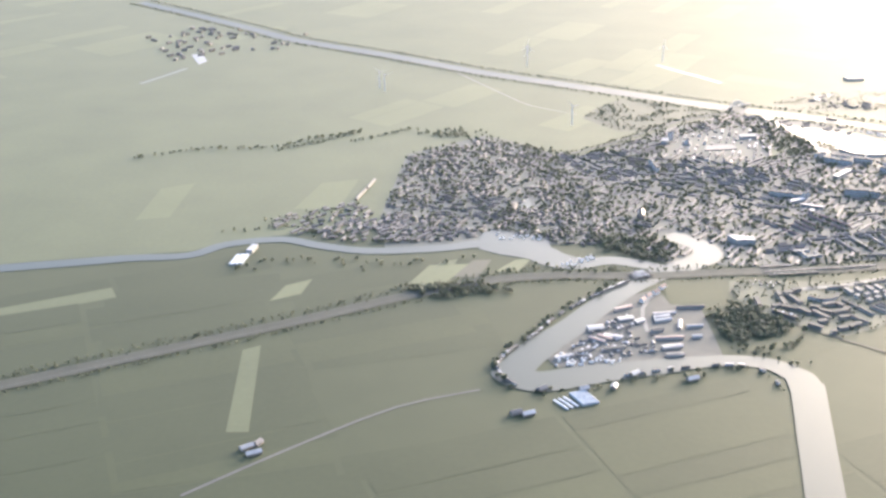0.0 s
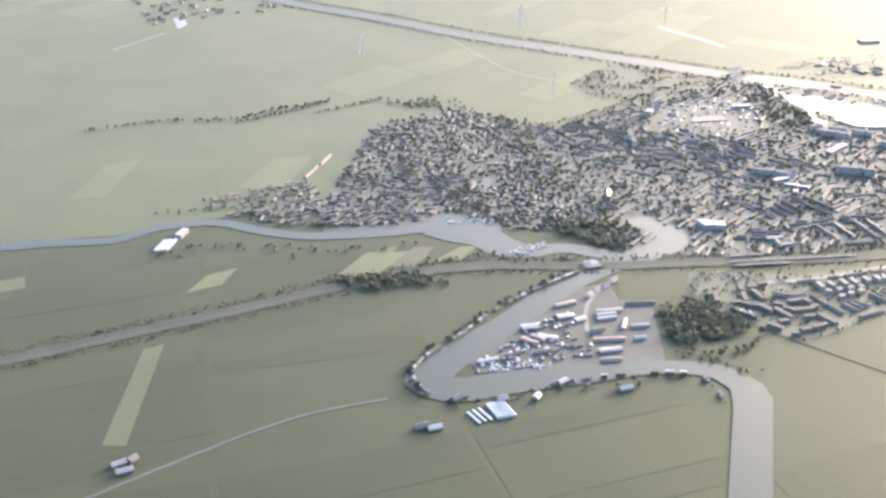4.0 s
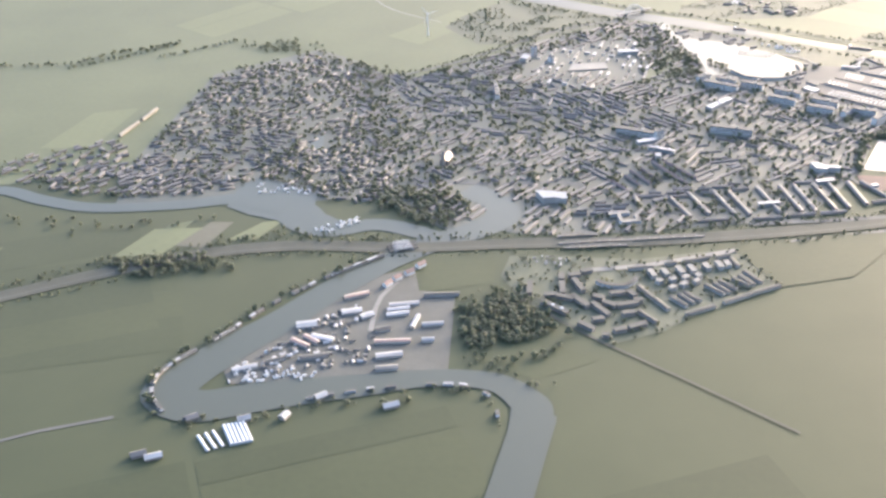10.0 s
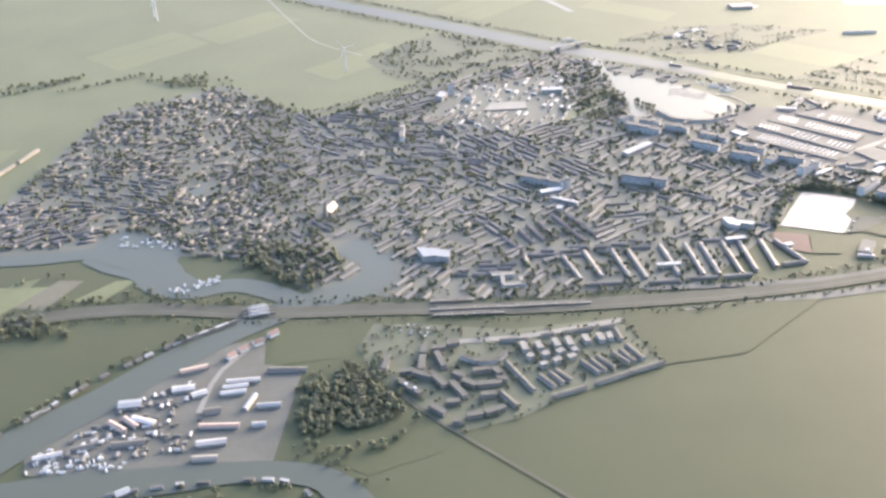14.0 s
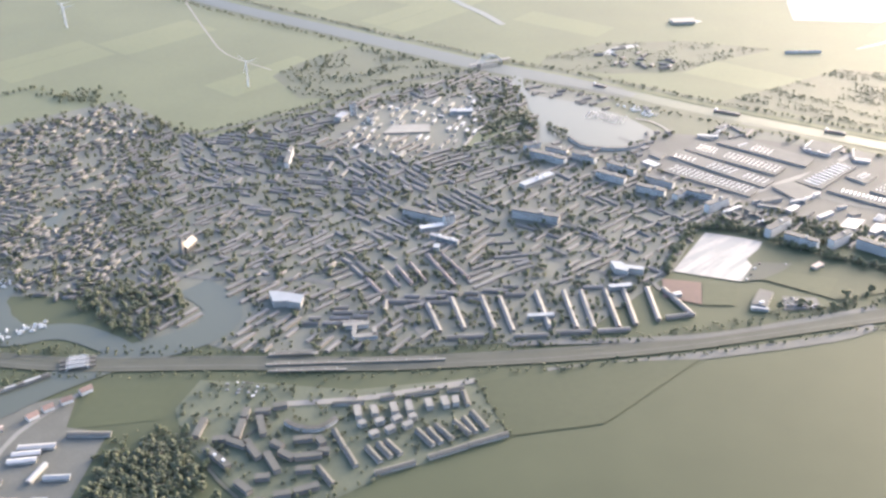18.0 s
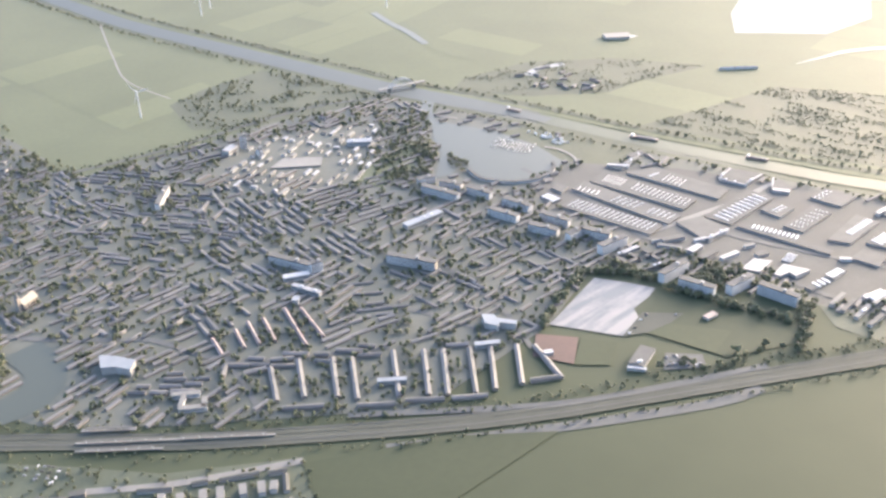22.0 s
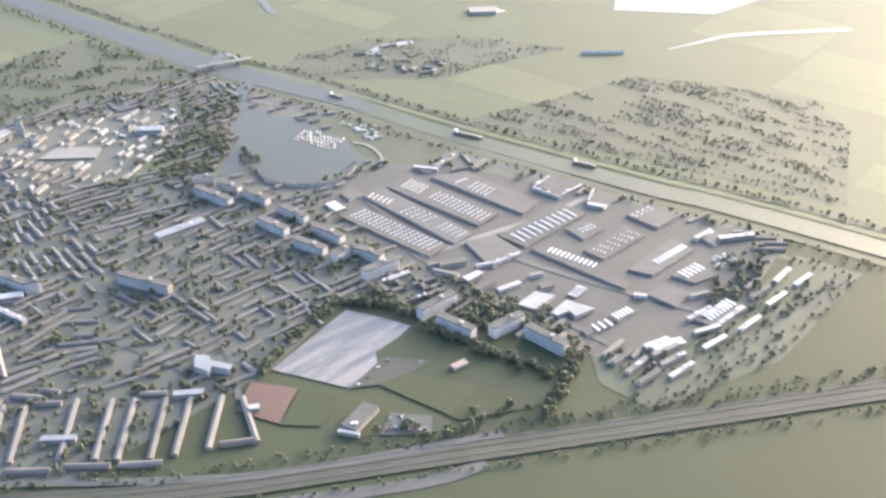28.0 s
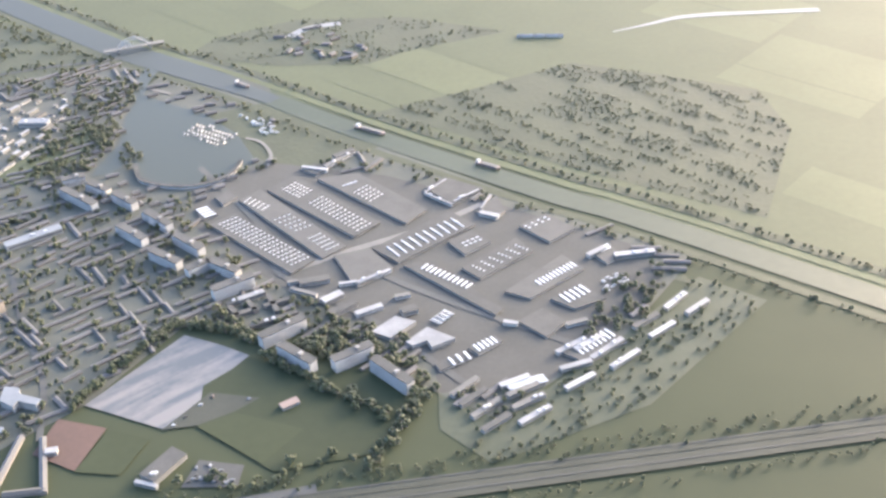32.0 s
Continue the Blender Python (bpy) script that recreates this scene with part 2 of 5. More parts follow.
WEST_GROUND = [(-67, 1145), (-78, 1243), (-51, 1493), (66, 1584), (146, 1518), (204, 1348), (226, 1256), (273, 1175), (268, 1082), (185, 1157), (119, 1153), (53, 1153)]
sheet("town_ground_west", WEST_GROUND, 0.21, EARTH, "built-up ground of the western quarter", "ground")
ESTATE_GROUND = [(301, 1017), (309, 1051), (359, 1050), (418, 1046), (501, 1065), (530, 1003), (449, 956), (426, 937), (382, 918), (342, 958), (318, 980)]
sheet("town_ground_estate", ESTATE_GROUND, 0.2, LAWN_GROUND, "paved ground and gardens of the estate", "ground")
PENINSULA = [(97, 880), (106, 901), (121, 924), (152, 966), (185, 1011), (228, 1029), (234, 993), (264, 989), (263, 933), (262, 882), (204, 872), (154, 866), (104, 864)]
sheet("wharf_ground", PENINSULA, 0.3, WHARF, "bare wharf and yard ground between the river arms", "ground")

# ---- water ----
RIVER_A = [(-435, 1105), (-356, 1120)] + [(-291, 1127), (-252, 1159), (-190, 1173), (-142, 1153), (-83, 1137), (-2, 1144), (42, 1156), (67, 1151), (99, 1142)]
RIVER_B = [(66, 1139), (105, 1133), (125, 1110), (152, 1099), (189, 1106), (221, 1095), (247, 1080)]
RIVER_C = [(268, 1178), (298, 1151), (302, 1121), (283, 1099), (252, 1080), (222, 1056), (194, 1029), (159, 988), (127, 944), (96, 908), (69, 870), (63, 851), (87, 838), (125, 848), (164, 857), (205, 865), (238, 872), (272, 874), (301, 867), (320, 846)] + [(322, 834), (319, 809), (313, 783)]
RIVER_C.append(tuple(Vector(RIVER_C[-1]) * 26 - Vector(RIVER_C[-2]) * 25))
RIVER_A.insert(0, tuple(Vector(RIVER_A[0]) * 6 - Vector(RIVER_A[1]) * 5))
ribbon("river_west", RIVER_A, [22, 20, 17, 17, 17, 18, 19, 23, 34], 0.45, WATER, "calm grey river winding past the meadows", "river")
ribbon("river_marina", RIVER_B, [30, 44, 40, 22, 22, 20], 0.47, WATER, "sheltered river arm beside the marina", "river")
ribbon("river_bend", RIVER_C, [30, 30, 32, 30, 28, 27, 27, 29, 31, 34, 38, 38, 36, 34, 30, 26, 21, 20, 22, 28, 30, 30, 30, 30], 0.5, WATER, "broad calm river looping round the wharf", "river")
HARBOUR = [(45, 1188), (68, 1201), (125, 1164), (126, 1121), (104, 1109), (67, 1124), (42, 1140)]
sheet("harbour_water", HARBOUR, 0.49, WATER, "sheltered marina water beside the river", "water")
CANAL = [(-753, 2721), (-494, 2466), (-386, 2351), (-301, 2263), (-95, 2115), (61, 1989), (250, 1867), (398, 1773), (485, 1719), (576, 1674), (660, 1627), (745, 1577), (840, 1527), (926, 1483), (1018, 1440), (1500, 1180)]
ribbon("canal", CANAL[:11], [22, 24, 26, 28, 28, 28, 30, 32, 32, 30, 14], 0.5, CANAL_WATER, "wide straight shipping canal between low dikes", "canal", steps=3)
# East of the basin the canal is coloured as shaded water.
ribbon("canal_east", CANAL[9:], [10, 22, 22, 22, 22, 22, 22], 0.42, SHADE_WATER, "green shaded reach of the shipping canal", "canal", steps=3)
ribbon("dike_north", offset(CANAL, 19), 7, 0.3, MEADOW[2], "grassy dike along the canal", "dike", steps=2)
ribbon("dike_north_foot", offset(CANAL, 30), 10, 0.28, SCRUB, "reed belt behind the canal dike", "dike", steps=2)
ribbon("dike_south", offset(CANAL, -20), 8, 0.3, SCRUB, "grassy dike along the canal", "dike", steps=2)
BASIN = [(533, 1629), (566, 1613), (603, 1598), (646, 1561), (673, 1521), (668, 1495), (644, 1477), (616, 1469), (590, 1478), (574, 1512), (565, 1487), (550, 1481), (551, 1535), (539, 1580)]
sheet("basin_water", BASIN, 0.5, WATER, "calm harbour basin with an arc-shaped quay", "water")
ribbon("basin_channel", [(534, 1615), (525, 1651), (524, 1700)], 14, 0.52, WATER, "short channel joining basin and canal", "water")
POND = [(695, 1294), (721, 1287), (742, 1279), (728, 1249), (734, 1245), (712, 1210), (659, 1224)]
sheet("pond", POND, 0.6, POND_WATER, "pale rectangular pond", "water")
RAIL = [(-218, 924), (-125, 970), (-47, 1012), (43, 1051), (126, 1066)] + [(212, 1063)] + [(322, 1072), (414, 1076), (481, 1084), (582, 1100)] + [(663, 1119), (767, 1151)]
RAIL.insert(0, tuple(Vector(RAIL[0]) * 4 - Vector(RAIL[1]) * 3))
RAIL.append(tuple(Vector(RAIL[-1]) * 8 - Vector(RAIL[-2]) * 7))
ribbon("railway", RAIL, 17, 0.6, BALLAST, "railway embankment with several tracks", "railway", steps=3)

# ---- building kinds ----
def box_into(bm, x0, x1, y0, y1, z0, z1):
    v = [bm.verts.new(c) for c in ((x0, y0, z0), (x1, y0, z0), (x1, y1, z0), (x0, y1, z0), (x0, y0, z1), (x1, y0, z1), (x1, y1, z1), (x0, y1, z1))]
    for f in ((3, 2, 1, 0), (4, 5, 6, 7), (0, 1, 5, 4), (1, 2, 6, 5), (2, 3, 7, 6), (3, 0, 4, 7)):
        bm.faces.new([v[i] for i in f])


def box(*b):
    bm = bmesh.new()
    box_into(bm, *b)
    return bm


def gable_walls(l, w, h, rise):
    """A long house body with pointed end walls."""
    bm = bmesh.new()
    x, y = l / 2, w / 2
    v = [bm.verts.new(c) for c in ((-x, -y, 0), (x, -y, 0), (x, y, 0), (-x, y, 0), (-x, -y, h), (x, -y, h), (x, y, h), (-x, y, h), (-x, 0, h + rise), (x, 0, h + rise))]
    for f in ((3, 2, 1, 0), (0, 1, 5, 4), (2, 3, 7, 6), (1, 2, 6, 9, 5), (3, 0, 4, 8, 7), (4, 5, 9, 8), (6, 7, 8, 9)):
        bm.faces.new([v[i] for i in f])
    return bm


def gable_roof(l, w, h, rise, over=0.35, thick=0.3):
    """Two roof slopes with thickness and eaves."""
    bm = bmesh.new()
    x, y = l / 2 + over, w / 2 + over
    drop = rise * over / (w / 2)
    ring = ((-y, h - drop + 0.02), (0, h + rise + 0.02), (y, h - drop + 0.02), (y, h - drop + thick), (0, h + rise + thick), (-y, h - drop + thick))
    a = [bm.verts.new((-x, c, z)) for c, z in ring]
    b = [bm.verts.new((x, c, z)) for c, z in ring]
    for i in range(6):
        j = (i + 1) % 6
        bm.faces.new((a[i], a[j], b[j], b[i]))
    for r in (a, b):
        bm.faces.new((r[0], r[1], r[4], r[5]))
        bm.faces.new((r[1], r[2], r[3], r[4]))
    bmesh.ops.recalc_face_normals(bm, faces=bm.faces[:])
    return bm


feet = []          # centre, half length, half width and turn of what stands already


def span(p, q):
    p, q = Vector(p), Vector(q)
    d = q - p
    return (p + q) / 2, d.length, math.atan2(d.y, d.x)


def stand(mid, l, w, turn):
    feet.append((mid[0], mid[1], l / 2, w / 2, turn))


def built_on(p, gap=1.0):
    """Whether a building stands at the spot already."""
    if not feet:
        return False
    f = np.array(feet)
    dx, dy = p[0] - f[:, 0], p[1] - f[:, 1]
    c, s = np.cos(f[:, 4]), np.sin(f[:, 4])
    return bool(((np.abs(c * dx + s * dy) < f[:, 2] + gap) & (np.abs(c * dy - s * dx) < f[:, 3] + gap)).any())


def place(ob, mid, turn, z=0.25):
    ob.matrix_world = Matrix.Translation((mid[0], mid[1], z)) @ Matrix.Rotation(turn, 4, "Z")
    return ob


def terrace(p, q, width=5, h=3.2, rise=1.8, wall=None, roof=None, label="brick terraced house row with a dark tiled roof", group="terraced rows", name="terraced_house"):
    mid, l, turn = span(p, q)
    stand(mid, l, width, turn)
    ob = part(name, gable_walls(l, width, h, rise), wall or BRICK)
    part("roof", gable_roof(l, width, h, rise), roof or TILE, ob)
    return tagged(place(ob, mid, turn, 0.0), label, "house", group)


def hall(p, q, width=14, h=6, roof=None, wall=None, label="low flat-roofed hall with pale walls", category="hall", group="", name="hall"):
    """A flat-roofed building: body, roof sheet with a raised rim, roof units and a window band."""
    mid, l, turn = span(p, q)
    stand(mid, l, width, turn)
    ob = part(name, box(-l / 2, l / 2, -width / 2, width / 2, 0, h), wall or PALE_WALL)
    part("roof", box(-l / 2 - 0.2, l / 2 + 0.2, -width / 2 - 0.2, width / 2 + 0.2, h + 0.004, h + 0.5), roof or FLAT_ROOF, ob)
    part("window_band", box(-l / 2 + 1, l / 2 - 1, -width / 2 - 0.06, width / 2 + 0.06, h * 0.45, h * 0.72), WINDOW, ob)
    if l > 22:
        for k in range(2 + int(l / 40)):
            x, y = random.uniform(-l / 2.6, l / 2.6), random.uniform(-width / 4, width / 4)
            part("roof_unit", box(x - 1.1, x + 1.1, y - 0.8, y + 0.8, h + 0.5, h + 1.5), STEEL, ob)
    return tagged(place(ob, mid, turn), label, category, group)


def shed(p, q, width=12, h=5, rise=1.6, roof=None, wall=None, label="wharf shed with a pale sheet metal roof", group="wharf sheds"):
    mid, l, turn = span(p, q)
    stand(mid, l, width, turn)
    ob = part("shed", gable_walls(l, width, h, rise), wall or PALE_WALL)
    part("roof", gable_roof(l, width, h, rise, 0.5, 0.25), roof or METAL_ROOF, ob)
    part("sliding_door", box(l / 2 + 0.01, l / 2 + 0.15, -width / 5, width / 5, 0, h * 0.8), FLAT_ROOF, ob)
    return tagged(place(ob, mid, turn), label, "shed", group)


def flats(p, q, width=6, h=8.4, storeys=9, label="tall pale apartment slab with galleries and a flat roof", roof=None, wall=None):
    """An apartment slab: body, one gallery and window band a storey, lift tower, roof."""
    mid, l, turn = span(p, q)
    stand(mid, l, width, turn)
    ob = part("apartment_building", box(-l / 2, l / 2, -width / 2, width / 2, 0, h), wall or LIGHT_WALL)
    part("roof", box(-l / 2 - 0.3, l / 2 + 0.3, -width / 2 - 0.3, width / 2 + 0.3, h + 0.004, h + 0.6), roof or FLAT_ROOF, ob)
    step = h / storeys
    for k in range(storeys):
        z = k * step
        part("window_band", box(-l / 2 + 0.6, l / 2 - 0.6, -width / 2 - 0.05, width / 2 + 0.05, z + step * 0.5, z + step * 0.78), WINDOW, ob)
        part("gallery", box(-l / 2 + 0.3, l / 2 - 0.3, -width / 2 - 0.8, -width / 2 - 0.06, z + 0.1, z + step * 0.4), LIGHT_WALL, ob)
    part("lift_tower", box(l * 0.1, l * 0.1 + 2.4, -1.4, 1.4, h + 0.6, h + 2.0), PALE_WALL, ob)
    return tagged(place(ob, mid, turn), label, "apartment building", "apartment slabs")


def slab(name, pts, h, wall, roof, label, category, z=0.25):
    """A building on any outline, with a roof sheet of its own."""
    def prism(z0, z1, grow=1.0):
        c = sum((Vector(p) for p in pts), Vector((0, 0))) / len(pts)
        bm = bmesh.new()
        ring = [c + (Vector(p) - c) * grow for p in pts]
        a, b = [bm.verts.new((*p, z0)) for p in ring], [bm.verts.new((*p, z1)) for p in ring]
        bm.faces.new(a[::-1]), bm.faces.new(b)
        for i in range(len(a)):
            j = (i + 1) % len(a)
            bm.faces.new((a[i], a[j], b[j], b[i]))
        bmesh.ops.recalc_face_normals(bm, faces=bm.faces[:])
        return bm
    xs, ys = [p[0] for p in pts], [p[1] for p in pts]
    _, l, turn = span(pts[0], pts[1])
    c, s = math.cos(turn), math.sin(turn)
    us, vs = [c * x + s * y for x, y in zip(xs, ys)], [c * y - s * x for x, y in zip(xs, ys)]
    u, v = (max(us) + min(us)) / 2, (max(vs) + min(vs)) / 2
    stand((c * u - s * v, s * u + c * v), max(us) - min(us), max(vs) - min(vs), turn)
    ob = part(name, prism(z, z + h), wall)
    part("roof", prism(z + h + 0.004, z + h + 0.5, 1.015), roof, ob)
    return tagged(ob, label, category)


# ---- joined far houses, trees and woods ----
def arrays(bm):
    bmesh.ops.triangulate(bm, faces=bm.faces[:])
    bm.verts.index_update()
    v = np.array([x.co[:] for x in bm.verts])
    f = np.array([[x.index for x in y.verts] for y in bm.faces])
    bm.free()
    return v, f


def joined(name, pieces, mats, label, category, kind="stuff"):
    """Many copies in one mesh. pieces: (verts, faces, material slot, rows of x, y, z, turn, sx, sy, sz)."""
    vs, fs, ms, base = [], [], [], 0
    for v, f, slot, rows in pieces:
        r = np.array(rows, float)
        if not len(r):
            continue
        c, s = np.cos(r[:, 3])[:, None], np.sin(r[:, 3])[:, None]
        x, y, z = v[None, :, 0] * r[:, 4:5], v[None, :, 1] * r[:, 5:6], v[None, :, 2] * r[:, 6:7]
        w = np.stack([c * x - s * y + r[:, 0:1], s * x + c * y + r[:, 1:2], z + r[:, 2:3]], -1)
        n = len(r)
        vs.append(w.reshape(-1, 3))
        fs.append((f[None] + (np.arange(n) * len(v))[:, None, None]).reshape(-1, 3) + base)
        ms.append(np.full(n * len(f), slot))
        base += n * len(v)
    v, f, m = np.concatenate(vs), np.concatenate(fs), np.concatenate(ms)
    me = bpy.data.meshes.new(name)
    me.vertices.add(len(v))
    me.vertices.foreach_set("co", v.ravel())
    me.loops.add(f.size)
    me.loops.foreach_set("vertex_index", f.ravel().astype(np.int32))
    me.polygons.add(len(f))
    me.polygons.foreach_set("loop_start", np.arange(0, f.size, 3, dtype=np.int32))
    for mt in mats:
        me.materials.append(mt)
    me.polygons.foreach_set("material_index", m.astype(np.int32))
    me.update(calc_edges=True)
    return tagged(new(name, me), label, category, kind=kind)


HOUSE_V = arrays(gable_walls(1, 1, 1, 0.36))
ROOF_V = arrays(gable_roof(1, 1, 1, 0.36, 0.06, 0.06))
taken = [BASIN, POND, HARBOUR]
river_lines = [smooth(RIVER_A), smooth(RIVER_B), smooth(RIVER_C), smooth(CANAL)]


wet = np.array([(q.x, q.y, 0.0 if k < 3 else 8.0) for k, line in enumerate(river_lines) for q in line])


def on_water(p, gap=20):
    if (np.hypot(wet[:, 0] - p[0], wet[:, 1] - p[1]) < gap + wet[:, 2]).any():
        return True
    return any(inside(p, b) for b in taken)


pending = []
ROW_NAMES = {"north_town_houses": "row_house", "south_town_houses": "row_house", "riverside_houses": "riverside_house",
             "shore_houses": "shore_house", "far_village_houses": "village_house", "street_houses": "street_house", "old_town_houses": "old_house", "distant_hamlet_houses": "village_house"}


def fill_houses(*a, **k):
    """Noted here, built once the single buildings stand."""
    pending.append((a, k))


quarter_rnd = random.Random(31)
QUARTERS = [(quarter_rnd.uniform(-150, 1050), quarter_rnd.uniform(1050, 1700), quarter_rnd.gauss(0, 0.12) + quarter_rnd.choice((0, 0, 0, 0, 0, -0.95, 1.45))) for _ in range(130)]
QUARTER_AT = np.array(QUARTERS)


def build_rows(name, poly, turn, pitch, row_gap, size, label, jitter=0.3, turn_jitter=0.1, keep=0.85, height=(2.6, 3.8), avoid=(), singly=False, turned=0.08, quarters=False):
    """Street rows within an outline, each small quarter with its own direction; singly: each row a thing of its own."""
    mid = sum((Vector(p) for p in poly), Vector((0, 0))) / len(poly)
    reach = max((Vector(p) - mid).length for p in poly)
    rows, glints = [], []
    for q in range(len(QUARTERS) if quarters else 1):
        at = turn + (QUARTERS[q][2] if quarters else 0)
        centre = Vector(QUARTERS[q][:2]) if quarters else mid
        if quarters and (centre - mid).length > reach + 110:
            continue
        far = 110 if quarters else reach
        c, s = math.cos(at), math.sin(at)
        for j in np.arange(-far, far, row_gap):
            shift = random.uniform(0, pitch)
            for i in np.arange(-far, far, pitch):
                a, b = i + shift + random.uniform(-jitter, jitter) * pitch, j + random.uniform(-jitter, jitter) * row_gap
                b += 3.0 * math.sin(a / 34 + 1.3)
                p = (centre.x + c * a - s * b, centre.y + s * a + c * b)
                if random.random() > keep or not inside(p, poly):
                    continue
                if quarters and int(np.argmin((QUARTER_AT[:, 0] - p[0]) ** 2 + (QUARTER_AT[:, 1] - p[1]) ** 2)) != q:
                    continue
                if on_water(p) or built_on(p, 3.0) or any(inside(p, z) for z in avoid):
                    continue
                l, w, h = size[0] * random.uniform(0.55, 1.3), size[1] * random.uniform(0.8, 1.2), random.uniform(*height)
                t = at + 0.09 * math.cos(a / 34 + 1.3) + random.gauss(0, turn_jitter) + (math.pi / 2 if random.random() < turned else 0)
                if random.random() < 0.018 and not singly:
                    glints.append((*p, 0.2, random.gauss(1.3, 0.25), l * 0.4, w, h * 1.4))
                elif singly:
                    d = Vector((math.cos(t), math.sin(t))) * l / 2
                    terrace(tuple(Vector(p) - d), tuple(Vector(p) + d), w, h, h * 0.34, label=label, group=name.replace("_", " "), name=ROW_NAMES.get(name, "terraced_house"))
                else:
                    rows.append((*p, 0.2, t, l, w, h))
    if singly:
        return None
    return joined(name, [(*HOUSE_V, 0, rows), (*ROOF_V, 1, rows), (*HOUSE_V, 2, glints), (*ROOF_V, 3, glints)], [WALLS_MIXED, TILES_MIXED, PALE_WALL, SUN_ROOF], label, "houses")


def crown_mesh(seed, spread=1.0, tall=1.0, clumps=20):
    """A crown of many uneven leaf clumps round the limbs, with gaps."""
    rnd = random.Random(seed)
    bm = bmesh.new()
    for k in range(clumps):
        a, u = rnd.uniform(0, 6.28), rnd.uniform(-1, 1)
        r = rnd.uniform(0.45, 1.0)
        at = Vector((math.cos(a) * math.sqrt(1 - u * u) * r * 1.9 * spread, math.sin(a) * math.sqrt(1 - u * u) * r * 1.9 * spread, 3.9 * tall + u * r * 2.9 * tall))
        size = rnd.uniform(0.45, 0.95)
        got = bmesh.ops.create_icosphere(bm, subdivisions=1, radius=size, matrix=Matrix.Translation(at))
        for v in got["verts"]:
            v.co += Vector((rnd.uniform(-1, 1), rnd.uniform(-1, 1), rnd.uniform(-1, 1))) * size * 0.42
    return bm


def trunk_mesh(tall=1.0):
    """A tapered trunk with four limbs."""
    bm = bmesh.new()
    bmesh.ops.create_cone(bm, segments=6, radius1=0.38, radius2=0.14, depth=4.4 * tall, cap_ends=True, matrix=Matrix.Translation((0, 0, 2.2 * tall)))
    for k in range(4):
        m = Matrix.Translation((0, 0, 2.4 * tall + 0.3 * k)) @ Matrix.Rotation(k * 1.7, 4, "Z") @ Matrix.Rotation(0.8, 4, "Y") @ Matrix.Translation((0, 0, 0.9))
        bmesh.ops.create_cone(bm, segments=4, radius1=0.13, radius2=0.05, depth=1.9, cap_ends=False, matrix=m)
    return bm


CROWNS = [mesh_of("crown", crown_mesh(k, *c), LEAF) for k, c in enumerate(((1.1, 0.62), (1.3, 0.56), (0.95, 0.72), (1.2, 0.65)))]
TRUNKS = [mesh_of("trunk", trunk_mesh(t), BARK) for t in (0.62, 0.56, 0.72, 0.65)]
CROWN_V = [arrays(crown_mesh(10 + k, s, t, 13)) for k, (s, t) in enumerate(((1.1, 0.6), (1.35, 0.52), (0.9, 0.7)))]
TRUNK_V = arrays(trunk_mesh(0.6))
SMALL_CROWN_V = [arrays(crown_mesh(30 + k, s, t, 7)) for k, (s, t) in enumerate(((0.95, 0.55), (1.2, 0.48), (0.8, 0.62)))]


def stem_mesh():
    bm = bmesh.new()
    bmesh.ops.create_cone(bm, segments=4, radius1=0.34, radius2=0.12, depth=2.6, cap_ends=False, matrix=Matrix.Translation((0, 0, 1.3)))
    return bm


STEM_V = arrays(stem_mesh())


def tree(p, size=1.0, label="broad-leaved green tree standing in grass", group="single trees", z=0.0):
    k = random.randrange(4)
    root = new("tree")
    part("trunk", TRUNKS[k], None, root)
    part("crown", CROWNS[k], None, root)
    root.matrix_world = Matrix.Translation((*p, z)) @ Matrix.Rotation(random.uniform(0, 6), 4, "Z") @ Matrix.Diagonal((size, size, size * random.uniform(0.85, 1.2), 1))
    return tagged(root, label, "tree", group)


def wood(name, spots, label, size=(0.8, 1.5), z=0.2, small=False):
    rows = [[], [], []]
    for p in spots:
        if built_on(p):
            continue
        s = random.uniform(*size)
        rows[random.randrange(3)].append((*p, z, random.uniform(0, 6.28), s, s, s * random.uniform(0.8, 1.2)))
    crowns, stem = (SMALL_CROWN_V, STEM_V) if small else (CROWN_V, TRUNK_V)
    pieces = [(*crowns[k], 0, rows[k]) for k in range(3)] + [(*stem, 1, rows[0] + rows[1] + rows[2])]
    return joined(name, pieces, [LEAF_MIXED, BARK], label, "trees")


def along(pts, gap, wander=2.0, keep=1.0, steps=6):
    """Spots along a line."""
    line, out, left = smooth(pts, steps) if len(pts) > 2 else [Vector(q) for q in pts], [], 0.0
    for a, b in zip(line, line[1:]):
        d = (b - a).length
        while left < d:
            if random.random() < keep:
                q = a.lerp(b, left / d)
                out.append((q.x + random.gauss(0, wander), q.y + random.gauss(0, wander)))
            left += gap * random.uniform(0.7, 1.3)
        left -= d
    return out


def spread_in(poly, n, wet_gap=None):
    xs, ys, out = [p[0] for p in poly], [p[1] for p in poly], []
    while len(out) < n:
        p = (random.uniform(min(xs), max(xs)), random.uniform(min(ys), max(ys)))
        if inside(p, poly):
            n -= 1 if wet_gap and on_water(p, wet_gap) else 0
            if not (wet_gap and on_water(p, wet_gap)):
                out.append(p)
    return out


